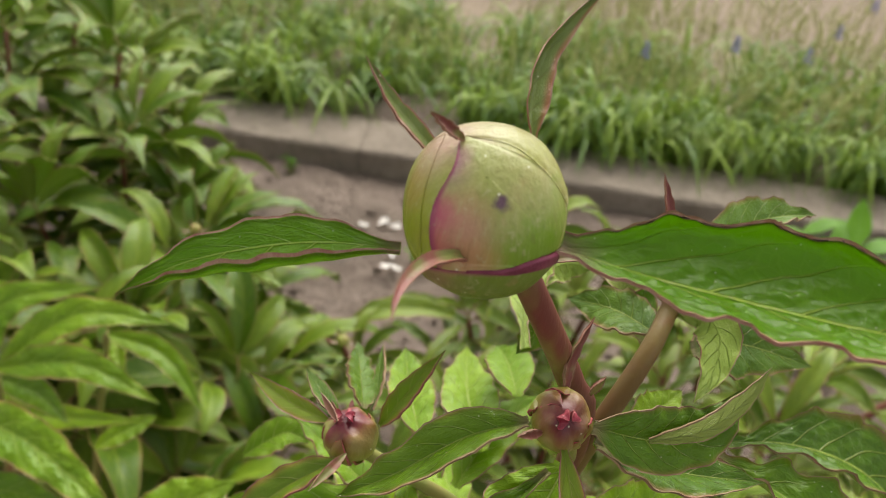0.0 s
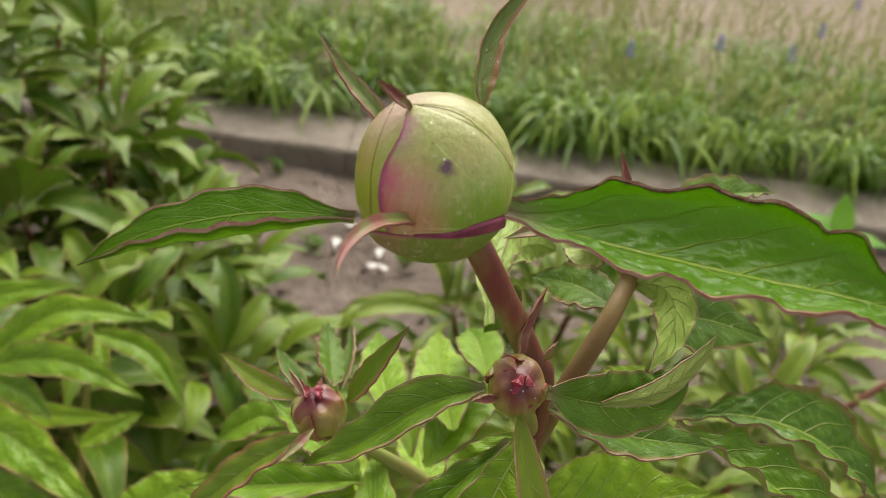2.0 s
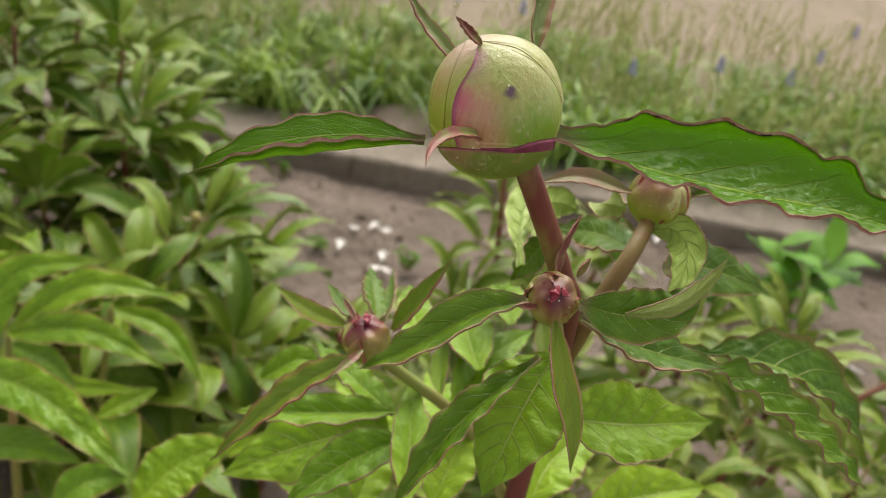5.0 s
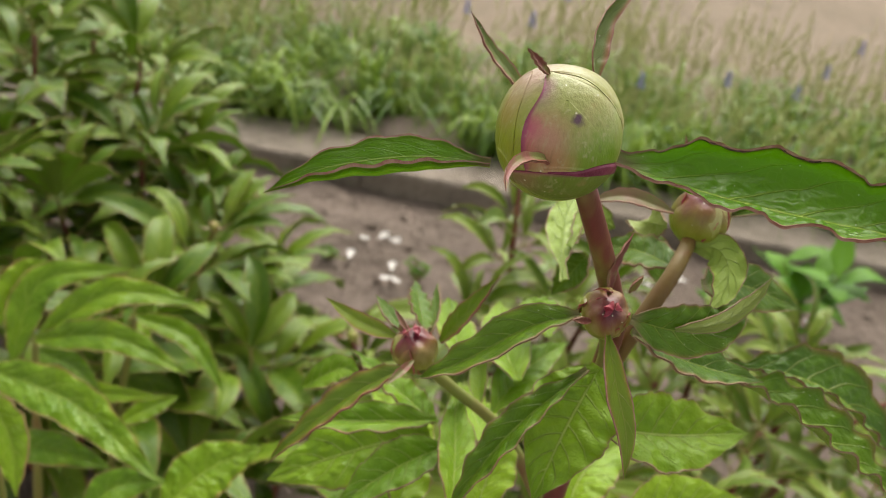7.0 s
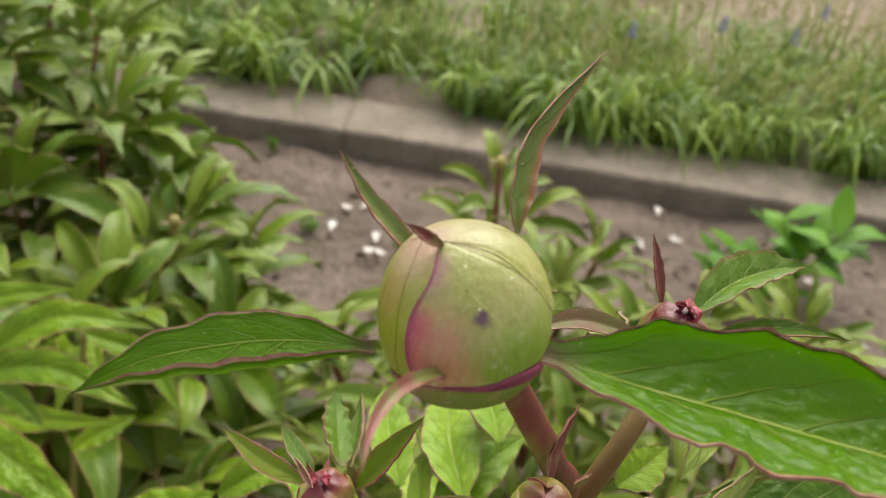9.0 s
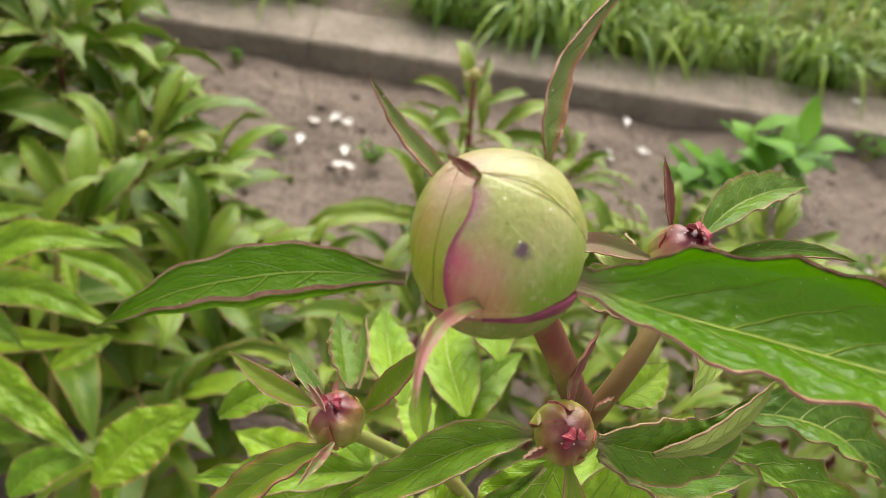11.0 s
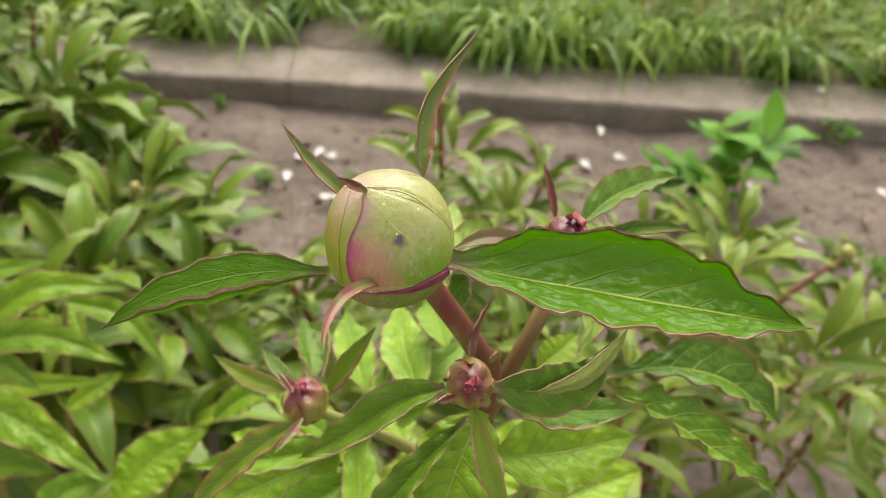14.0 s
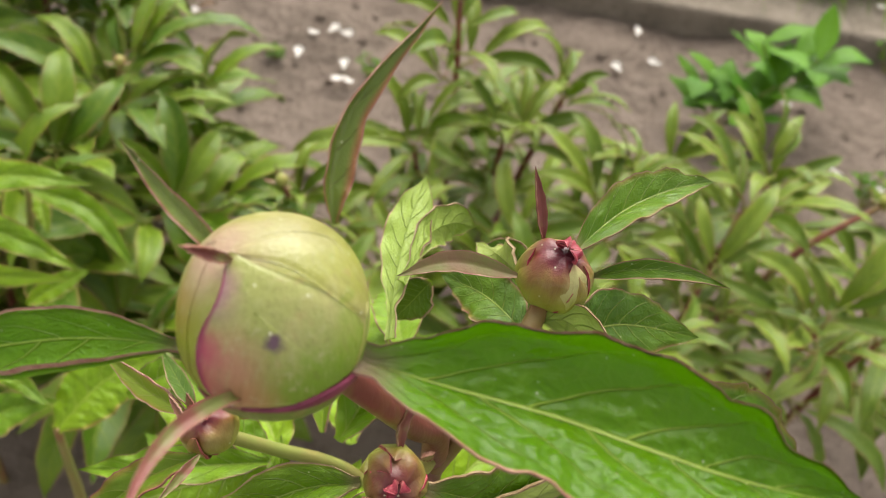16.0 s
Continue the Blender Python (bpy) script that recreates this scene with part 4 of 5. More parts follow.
def scale_patch(name, left, right, lift, mats, label="", rim=1, edge=0.0):
    """A bud scale between two edges, each a curve of offsets; it lies close on the bud."""
    n, m = 28, 16
    a = spline([(x, y, 0) for x, y in left], n)
    c = spline([(x, y, 0) for x, y in right], n)
    b = Build()
    rows, low, uvs = [], [], []
    for i in range(n + 1):
        row, lr, ru = [], [], []
        for j in range(m + 1):
            s = j / m
            p = a[i].lerp(c[i], s)
            h = lift * (0.35 + 0.65 * min(1.0, 6 * s, 6 * (1 - s)))
            row.append(on_bud(p.x, p.y, h))
            lr.append(on_bud(p.x, p.y, -0.0003))
            ru.append((i / n, s))
        rows.append(row)
        low.append(lr)
        uvs.append(ru)
    slots = [1 if (j == 0 and rim in (1, 3)) or (j == m - 1 and rim in (2, 3)) else 0 for j in range(m)]
    w = m + 1
    b0 = b.grid(rows, uvs, slots)
    b1 = b.grid(low, uvs, slots, flip=True)
    b.strip([b1 + i * w for i in range(n + 1)], [b0 + i * w for i in range(n + 1)], 1 if rim else 0)
    b.strip([b0 + i * w + m for i in range(n + 1)], [b1 + i * w + m for i in range(n + 1)], 1 if rim else 0)
    b.strip([b0 + j for j in range(w)], [b1 + j for j in range(w)], 0)
    b.strip([b1 + n * w + j for j in range(w)], [b0 + n * w + j for j in range(w)], 0)
    return part(name, b, mats, main_bud, label)


at0 = BUD - Vector((0.052, 0.185, 0))
PINKS = (
    (on_bud(-0.38, -0.32) - BUD, 0.0090, rgb(0.42, 0.19, 0.14), 0.82),
    (on_bud(-0.46, 0.40) - BUD, 0.0048, rgb(0.30, 0.11, 0.20), 0.80),
    (on_bud(-0.60, -0.08) - BUD, 0.0048, rgb(0.40, 0.06, 0.12), 0.85),
    (on_bud(-0.60, -0.45) - BUD, 0.0045, rgb(0.45, 0.07, 0.10), 0.75),
    (on_bud(0.62, -0.45) - BUD, 0.0105, rgb(0.14, 0.26, 0.012), 0.92),
    (on_bud(0.95, 0.0) - BUD, 0.0080, rgb(0.18, 0.30, 0.015), 0.8),
    (on_bud(-0.10, -0.62) - BUD, 0.0050, rgb(0.40, 0.20, 0.09), 0.6),
)
SKIN_A = bud_material("bud_skin_front", rgb(0.19, 0.30, 0.02), rgb(0.27, 0.29, 0.085), PINKS, at0, on_bud(0.14, 0.04) - BUD, margin=0.07)
SKIN_B = bud_material("bud_skin_side", rgb(0.22, 0.29, 0.015), rgb(0.25, 0.26, 0.05), ((on_bud(-0.50, 0.72) - BUD, 0.0085, rgb(0.38, 0.22, 0.20), 0.7), (on_bud(-0.80, -0.35) - BUD, 0.009, rgb(0.24, 0.29, 0.015), 0.8), (on_bud(-0.85, 0.2) - BUD, 0.005, rgb(0.32, 0.19, 0.05), 0.5), (on_bud(0.2, 0.95) - BUD, 0.009, rgb(0.225, 0.20, 0.08), 0.7)), at0)
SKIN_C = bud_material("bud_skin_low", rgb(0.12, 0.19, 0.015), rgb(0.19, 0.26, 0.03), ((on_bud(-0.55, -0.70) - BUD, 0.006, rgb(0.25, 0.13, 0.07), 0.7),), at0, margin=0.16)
SKIN_D = bud_material("bud_skin_blush", rgb(0.17, 0.27, 0.018), rgb(0.25, 0.28, 0.07), PINKS, at0, on_bud(0.14, 0.04) - BUD, margin=0.05)

bb = Build()
ball(bb, BUD, (BR, BH), VU, n=36, k=56)
for q, vert in enumerate(bb.v):
    o = Vector(vert) - BUD
    c = (abs(o.dot(VR) / BR) ** PW + abs(o.dot(VU) / BH) ** PW + abs(o.dot(VB) / BR) ** PW) ** (-1 / PW)
    bb.v[q] = tuple(BUD + o * c)
main_bud = part("flower_bud", bb, [SKIN_B], plant, "large closed green bud blushed with pink, a purple stain on it")
scale_patch("bud_scale", [(-0.34, 0.72), (-0.40, 0.40), (-0.60, 0.0), (-0.62, -0.35), (-0.50, -0.68)], [(-0.30, 0.74), (0.45, 0.50), (0.98, 0.10), (0.90, -0.40), (0.80, -0.60)], 0.00020, [SKIN_A], rim=0)
scale_patch("bud_scale", [(-0.05, 0.30), (-0.24, 0.10), (-0.40, -0.25), (-0.38, -0.62)], [(-0.02, 0.30), (0.40, 0.0), (0.66, -0.22), (0.72, -0.58)], 0.00026, [SKIN_D], rim=0)
scale_patch("bud_scale", [(-0.32, 0.74), (0.10, 0.90), (0.60, 0.78), (0.97, 0.22)], [(-0.32, 0.73), (0.20, 0.66), (0.62, 0.40), (0.96, 0.08)], 0.00024, [SKIN_B], rim=0)
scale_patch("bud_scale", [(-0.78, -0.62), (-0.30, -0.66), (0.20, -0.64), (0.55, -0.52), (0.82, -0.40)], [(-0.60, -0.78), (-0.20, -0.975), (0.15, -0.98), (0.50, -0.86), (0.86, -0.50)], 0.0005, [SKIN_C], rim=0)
MAROON = spotted("maroon_lining", rgb(0.11, 0.012, 0.035), rgb(0.22, 0.04, 0.08), 320.0, 0.45, 0.0003)
scale_patch("bud_scale", [(-0.20, -0.655), (0.20, -0.62), (0.52, -0.50), (0.84, -0.40)], [(-0.18, -0.66), (0.24, -0.67), (0.56, -0.62), (0.83, -0.54)], 0.0007, [MAROON], "dark maroon inner margin", rim=0)
scale_patch("bud_scale", [(-0.95, -0.30), (-0.90, 0.20), (-0.62, 0.72)], [(-0.70, -0.60), (-0.72, 0.05), (-0.50, 0.78)], 0.00015, [SKIN_B], rim=0)


CRIMSON = spotted("crimson_scale", rgb(0.20, 0.010, 0.03), rgb(0.34, 0.05, 0.07), 300.0, 0.4, 0.0003)


def small_bud(c, r, axis, seed, label, crown=1.0, deep=0.9):
    """A small closed bud: a lumpy heart, overlapping scales with dark red margins, a puckered crown."""
    rnd = random.Random(seed)
    c, z = Vector(c), Vector(axis).normalized()
    home = c - Vector((0.052, 0.185, 0))
    skin = bud_material("small_bud_skin", rgb(0.22, 0.30, 0.015), rgb(0.28, 0.29, 0.05), ((z * r * 0.8, r * 1.65 * crown, rgb(0.15, 0.006, 0.022), 0.97), (z * r * 0.95, r * 0.8 * crown, rgb(0.075, 0.003, 0.014), deep)), home, dust=0.10)
    x = z.orthogonal().normalized()
    y = z.cross(x)
    b = Build()
    ball(b, c, (r, r * 1.04), z, n=28, k=44, lumps=0.12, seed=seed)
    for q, vert in enumerate(b.v):
        o = Vector(vert) - c
        high = max(0.0, o.dot(z) / r)
        a = math.atan2(o.dot(y), o.dot(x))
        b.v[q] = tuple(c + o * (1 + high * 0.10 * math.sin(5 * a + 2.5 * high + seed) * math.sin(3.0 * high) - 0.10 * high ** 3))
    top = part("flower_bud", b, [skin], plant, label)
    pale = bud_material("small_bud_pale", rgb(0.27, 0.33, 0.03), rgb(0.40, 0.38, 0.17), ((z * r, r * 0.7, rgb(0.26, 0.03, 0.06), 0.8),), home, dust=0.4)
    for q in range(5):
        a = q * 1.33 + rnd.uniform(-0.35, 0.35)
        reach = rnd.uniform(0.6, 1.1)
        slant = rnd.choice((-1, 1)) * rnd.uniform(0.08, 0.26)
        pts = []
        for k in range(7):
            th = math.pi * (0.95 - 0.80 * reach * k / 6)
            d = (x * math.cos(a + slant * k) + y * math.sin(a + slant * k)) * math.sin(th) + z * math.cos(th)
            pts.append(c + d * r * (1.05 + 0.02 * (q % 3)))
        d = x * math.cos(a + slant * 3) + y * math.sin(a + slant * 3)
        b = Build()
        blade(b, pts, r * rnd.uniform(0.62, 0.85), -26, d, n=14, m=8, thick=0.0003, seed=seed + q, rim=0.0004, recurve=0.18, peak=0.5, foot=0.5, wave=0.0002)
        part("bud_scale", b, [pale if seed > 3 and q in (1, 3) else skin, PETAL_RIM], top)
    for q in range(5):
        a = rnd.uniform(0, 6.283)
        d = x * math.cos(a) + y * math.sin(a)
        s = c + z * r * 0.9 + d * r * 0.25
        b = Build()
        blade(b, [s, s + z * r * 0.25 + d * r * 0.05, s + z * r * 0.3 - d * r * 0.2], r * 0.22, 20, d, n=6, m=4, thick=0.0003, seed=seed + 30 + q, rim=0.0003)
        part("crown_scale", b, [CRIMSON, PETAL_RIM], top)


small_bud((0.0367, 0.1229, 0.6600), 0.0058, (0.05, -0.75, 0.65), 3, "small dark red bud with a puckered crown", 1.0, 0.9)
small_bud((-0.0036, 0.1597, 0.6139), 0.0067, (-0.25, -0.1, 0.95), 4, "small bud blushed wine red over green", 1.15, 0.7)
small_bud((0.0701, 0.1687, 0.6663), 0.0079, (0.05, -0.1, 1.0), 5, "small rounded bud, wine red above and green below", 0.96, 0.9)


def stalk(name, pts, radii, mat, label=""):
    b = Build()
    tube(b, pts, radii, n=28, k=16)
    return part(name, b, [mat], plant, label)


stalk("stem", [(0.052, 0.185, -0.02), (0.054, 0.180, 0.30), (0.052, 0.163, 0.560), (0.0475, 0.1440, 0.638), (0.0400, 0.1345, 0.660), (0.0235, 0.1240, 0.693)], [0.0048, 0.0044, 0.0034, 0.0030, 0.0028, 0.0026], STEM, "thick reddish-brown main stem")
for st in (((-0.270, 0.460, 0.000), (-0.254, 0.446, 0.216), (-0.239, 0.432, 0.372)), ((-0.260, 0.400, 0.000), (-0.251, 0.384, 0.230), (-0.242, 0.367, 0.400)), ((-0.150, 0.360, 0.000), (-0.134, 0.331, 0.214), (-0.118, 0.302, 0.368)), ((-0.240, 0.520, 0.000), (-0.217, 0.513, 0.203), (-0.194, 0.506, 0.346)), ((-0.250, 0.380, 0.000), (-0.237, 0.358, 0.214), (-0.225, 0.335, 0.368))):
    nb = Build()
    tube(nb, st, [0.0042, 0.0036, 0.0022], n=12, k=8)
    part("stem", nb, [STEM_GREEN], near_bush)
stalk("stem", [(0.050, 0.150, 0.618), (0.0545, 0.148, 0.640), (0.0615, 0.1535, 0.655), (0.0690, 0.1670, 0.662)], [0.0027, 0.0025, 0.0023, 0.0021], STEM_WARM)
stalk("stem", [(0.052, 0.165, 0.545), (0.0325, 0.1700, 0.5750), (0.010, 0.1640, 0.598), (-0.0020, 0.1610, 0.609)], [0.0022, 0.0020, 0.0018, 0.0018], STEM_GREEN)
stalk("stem", [(0.049, 0.150, 0.622), (0.0440, 0.1360, 0.640), (0.0380, 0.1260, 0.6555)], [0.0018, 0.0016, 0.0016], STEM_GREEN)
leaf(plant, "bract", [(0.0275, 0.1193, 0.7006), (0.0410, 0.1165, 0.6988), (0.0557, 0.1130, 0.6982), (0.0683, 0.1076, 0.6994), (0.0780, 0.1032, 0.7008), (0.0880, 0.1013, 0.7001), (0.1005, 0.1003, 0.6984)], 0.01450, 29, (0, -0.20, 0.98), "leaf", 1.0, 0.0011, 0.05, 0.42, (12, -0.68, 1.01))
leaf(plant, "bract", [(0.0028, 0.1252, 0.6933), (-0.0097, 0.1266, 0.6922), (-0.0208, 0.1269, 0.6898), (-0.0340, 0.1261, 0.6853), (-0.0455, 0.1235, 0.6791)], 0.00510, 30, (0, -0.36, 0.93), "leaf", 0.5, 0.0005, 0.0, 0.46, (-10, -1.25, 1.8))
leaf(plant, "sepal", [(0.0078, 0.1302, 0.7085), (0.0040, 0.1322, 0.7118), (-0.0010, 0.1350, 0.7158), (-0.0062, 0.1381, 0.7219)], 0.00160, 25, (0.6, -0.8, 0.3), "sepal_leaf", 0, 0.0006, -0.25, 0.4)
leaf(plant, "sepal", [(0.0228, 0.1345, 0.7120), (0.0221, 0.1400, 0.7163), (0.0249, 0.1482, 0.7236), (0.0366, 0.1600, 0.7342)], 0.00345, 30, (0.20, -0.9, 0.38), "sepal_leaf", 0, 0.0006, 0.0, 0.4, (64, -0.10, 0.95))
leaf(plant, "sepal", [(0.0167, 0.1154, 0.6987), (0.0109, 0.1104, 0.7029), (0.0058, 0.1043, 0.7050), (0.0027, 0.0971, 0.7053), (0.0018, 0.0895, 0.7050)], 0.00115, 22, (0.2, -0.5, 0.85), "sepal_red2", 0, 0.0006, -0.25, 0.4)
leaf(plant, "sepal", [(0.0105, 0.1228, 0.7160), (0.0047, 0.1193, 0.7218)], 0.00090, 25, (0.5, -0.8, 0.5), "sepal_red", 0, 0.0006, -0.25, 0.4)
leaf(plant, "bract", [(0.0309, 0.1227, 0.6588), (0.0198, 0.1243, 0.6519), (0.0061, 0.1237, 0.6399), (-0.0047, 0.1241, 0.6320)], 0.00560, 44, (-0.1, -0.35, 0.92), "mid", 0.5, 0.0006, -0.25, 0.4)
leaf(plant, "bract", [(0.0431, 0.1198, 0.6576), (0.0616, 0.1232, 0.6486), (0.0847, 0.1289, 0.6416)], 0.00680, 38, (0.1, -0.35, 0.92), "mid", 0.5, 0.0006, -0.25, 0.4)
leaf(plant, "bract", [(0.0424, 0.1210, 0.6608), (0.0540, 0.1196, 0.6601), (0.0644, 0.1210, 0.6626), (0.0708, 0.1263, 0.6691)], 0.00650, 20, (-0.35, -0.75, 0.55), "mid", 0.4, 0.0006, -0.25, 0.4)
leaf(plant, "sepal", [(0.0372, 0.1263, 0.6642), (0.0376, 0.1293, 0.6691), (0.0412, 0.1338, 0.6770)], 0.00105, 25, (0.3, -0.9, 0.3), "sepal_red", 0, 0.0006, -0.25, 0.4)
leaf(plant, "sepal", [(0.0369, 0.1174, 0.6584), (0.0398, 0.1076, 0.6499), (0.0423, 0.0999, 0.6435), (0.0423, 0.0924, 0.6369)], 0.00290, 20, (0, -0.85, 0.5), "sepal_young", 0, 0.0003, -0.25, 0.4)
leaf(plant, "sepal", [(0.0327, 0.1192, 0.6600), (0.0272, 0.1145, 0.6628)], 0.00090, 20, (0, -0.8, 0.5), "sepal_red", 0, 0.0006, -0.25, 0.4)
leaf(plant, "sepal", [(0.0410, 0.1235, 0.6666), (0.0423, 0.1210, 0.6732)], 0.00080, 20, (0, -0.8, 0.5), "sepal_red", 0, 0.0006, -0.25, 0.4)
leaf(plant, "sepal", [(-0.0087, 0.1619, 0.6157), (-0.0210, 0.1701, 0.6141), (-0.0325, 0.1795, 0.6145)], 0.00300, 28, (-0.2, -0.7, 0.7), "sepal_young", 0, 0.0006, -0.25, 0.4)
leaf(plant, "bract", [(-0.0012, 0.1693, 0.6143), (-0.0030, 0.1824, 0.6144), (-0.0048, 0.1958, 0.6151)], 0.00500, 22, (0.3, -0.9, 0.3), "mid", 0, 0.0006, -0.25, 0.4)
leaf(plant, "bract", [(0.0012, 0.1705, 0.6127), (0.0025, 0.1820, 0.6145), (0.0026, 0.1937, 0.6166)], 0.00220, 22, (-0.5, -0.8, 0.3), "mid", 0, 0.0006, -0.25, 0.4)
leaf(plant, "sepal", [(0.0037, 0.1609, 0.6171), (0.0093, 0.1603, 0.6289), (0.0167, 0.1604, 0.6435)], 0.00340, 32, (-0.4, -0.45, 0.85), "sepal_young", 0, 0.0006, -0.25, 0.4)
leaf(plant, "bract", [(-0.0052, 0.1524, 0.6128), (-0.0176, 0.1504, 0.6040), (-0.0295, 0.1470, 0.5929), (-0.0435, 0.1418, 0.5773)], 0.00520, 40, (0.1, -0.12, 1), "sepal_young", 0, 0.0006, -0.25, 0.4)
leaf(plant, "sepal", [(-0.0072, 0.1615, 0.6160), (-0.0092, 0.1645, 0.6208)], 0.00090, 20, (0, -0.9, 0.4), "sepal_red", 0, 0.0006, -0.25, 0.4)
leaf(plant, "sepal", [(-0.0045, 0.1650, 0.6144), (-0.0041, 0.1706, 0.6161)], 0.00090, 20, (0, -0.9, 0.4), "sepal_red", 0, 0.0006, -0.25, 0.4)
leaf(plant, "sepal", [(-0.0068, 0.1528, 0.6252), (-0.0116, 0.1588, 0.6284)], 0.00080, 20, (0, -0.9, 0.4), "sepal_red", 0, 0.0006, -0.25, 0.4)
leaf(plant, "sepal", [(-0.0042, 0.1502, 0.6173), (-0.0116, 0.1381, 0.6170)], 0.00120, 20, (0, -0.8, 0.6), "sepal_red2", 0, 0.0006, -0.25, 0.4)
leaf(plant, "bract", [(-0.0070, 0.1620, 0.6177), (-0.0126, 0.1700, 0.6186), (-0.0172, 0.1771, 0.6196)], 0.00240, 25, (0.4, -0.7, 0.6), "mid", 0, 0.0006, -0.25, 0.4)
leaf(plant, "bract", [(0.0734, 0.1723, 0.6695), (0.0861, 0.1852, 0.6701), (0.0996, 0.1947, 0.6695), (0.1133, 0.2013, 0.6680)], 0.00660, 46, (-0.1, -0.30, 1), "mid", 0.3, 0.0006, -0.10, 0.42)
leaf(plant, "sepal", [(0.0768, 0.1667, 0.6689), (0.0851, 0.1644, 0.6747), (0.0926, 0.1605, 0.6785), (0.0998, 0.1549, 0.6813)], 0.00220, 30, (0, -0.6, 0.8), "mid", 0, 0.0006, -0.25, 0.4)
leaf(plant, "sepal", [(0.0613, 0.1666, 0.6677), (0.0473, 0.1671, 0.6703), (0.0358, 0.1633, 0.6687)], 0.00250, 30, (0, -0.6, 0.8), "sepal_red2", 0, 0.0006, -0.25, 0.4)
leaf(plant, "sepal", [(0.0670, 0.1740, 0.6714), (0.0653, 0.1780, 0.6783), (0.0631, 0.1818, 0.6850)], 0.00115, 25, (0.2, -0.95, 0.2), "sepal_red", 0, 0.0006, -0.25, 0.4)
leaf(plant, "leaflet", [(0.0373, 0.1705, 0.6384), (0.0384, 0.1869, 0.6395), (0.0413, 0.2045, 0.6417), (0.0461, 0.2209, 0.6444)], 0.00650, 18, (0.35, 0.85, -0.4), "low", 0.4, 0.0006, -0.25, 0.64)
leaf(plant, "leaflet", [(0.0398, 0.1846, 0.6424), (0.0460, 0.2005, 0.6421), (0.0530, 0.2077, 0.6407), (0.0601, 0.2106, 0.6370)], 0.00550, 20, (0.1, 0.85, -0.5), "low", 0.3, 0.0006, -0.25, 0.6)
leaf(plant, "leaflet", [(0.0661, 0.1644, 0.6513), (0.0588, 0.1772, 0.6479), (0.0492, 0.1878, 0.6428)], 0.00650, 20, (0.2, -0.75, 0.6), "mid", 0, 0.0006, -0.25, 0.4)
leaf(plant, "leaflet", [(0.0641, 0.1766, 0.6582), (0.0610, 0.1855, 0.6538), (0.0572, 0.1931, 0.6491)], 0.00500, 20, (0.4, -0.8, 0.4), "mid", 0, 0.0006, -0.25, 0.4)
leaf(plant, "leaflet", [(0.0777, 0.1693, 0.6439), (0.0933, 0.1765, 0.6415), (0.1170, 0.1805, 0.6332)], 0.00900, 20, (0.1, -0.65, 0.75), "mid", 0, 0.0006, -0.25, 0.4)
leaf(plant, "leaflet", [(0.0680, 0.1620, 0.6597), (0.0732, 0.1593, 0.6622), (0.0763, 0.1542, 0.6600), (0.0743, 0.1472, 0.6554), (0.0692, 0.1406, 0.6515)], 0.00520, 14, (0.35, 0.85, -0.35), "low", 0.3, 0.0006, -0.25, 0.4)
leaf(plant, "leaflet", [(0.0721, 0.1849, 0.6320), (0.0703, 0.1939, 0.6385), (0.0651, 0.1987, 0.6402), (0.0599, 0.1997, 0.6355)], 0.00550, 15, (-0.2, -0.8, 0.5), "mid", 0, 0.0006, -0.25, 0.4)
leaf(plant, "leaflet", [(0.0476, 0.1901, 0.6371), (0.0442, 0.1909, 0.6286), (0.0399, 0.1917, 0.6190)], 0.00550, 25, (-0.5, -0.7, 0.5), "mid", 0, 0.0006, -0.25, 0.4)
leaf(plant, "bract", [(0.0525, 0.1176, 0.6617), (0.0628, 0.1192, 0.6642), (0.0703, 0.1231, 0.6692), (0.0749, 0.1272, 0.6740)], 0.00220, 15, (0.2, 0.85, -0.4), "mid", 0, 0.0006, 0.1, 0.4)
leaf(plant, "leaflet", [(0.0445, 0.1369, 0.6335), (0.0363, 0.1244, 0.6214), (0.0289, 0.1104, 0.6079)], 0.01250, 24, (-0.1, -0.45, 0.85), "low", 0.8, 0.001, -0.25, 0.4)
leaf(plant, "leaflet", [(0.0403, 0.1334, 0.6348), (0.0216, 0.1203, 0.6218), (0.0073, 0.1063, 0.6058)], 0.00560, 48, (-0.3, -0.35, 0.85), "mid", 0.6, 0.001, -0.1, 0.5)
leaf(plant, "leaflet", [(0.0124, 0.1267, 0.5840), (0.0129, 0.1498, 0.5870), (0.0123, 0.1721, 0.5916)], 0.00700, 40, (0.1, -0.552, 0.65), "low", 0.5, 0.0006, -0.25, 0.4)
leaf(plant, "leaflet", [(0.0090, 0.1733, 0.5735), (-0.0056, 0.1866, 0.5750), (-0.0227, 0.2022, 0.5780)], 0.00650, 37, (0.4, -0.325, 0.9), "low", 0.5, 0.001, -0.25, 0.4)
leaf(plant, "leaflet", [(0.0086, 0.1717, 0.5766), (-0.0196, 0.1707, 0.5728), (-0.0436, 0.1704, 0.5704)], 0.00650, 42, (0, -0.325, 1.0), "low", 0.5, 0.001, -0.25, 0.4)
leaf(plant, "leaflet", [(0.0076, 0.1757, 0.5676), (-0.0181, 0.1721, 0.5576), (-0.0453, 0.1670, 0.5449)], 0.01400, 24, (-0.1, -0.488, 0.8), "low", 0.7, 0.001, -0.25, 0.4)
leaf(plant, "leaflet", [(0.0106, 0.1570, 0.5796), (-0.0055, 0.1466, 0.5763), (-0.0210, 0.1340, 0.5715)], 0.00850, 40, (-0.1, -0.39, 0.95), "low", 0.6, 0.0006, -0.25, 0.4)
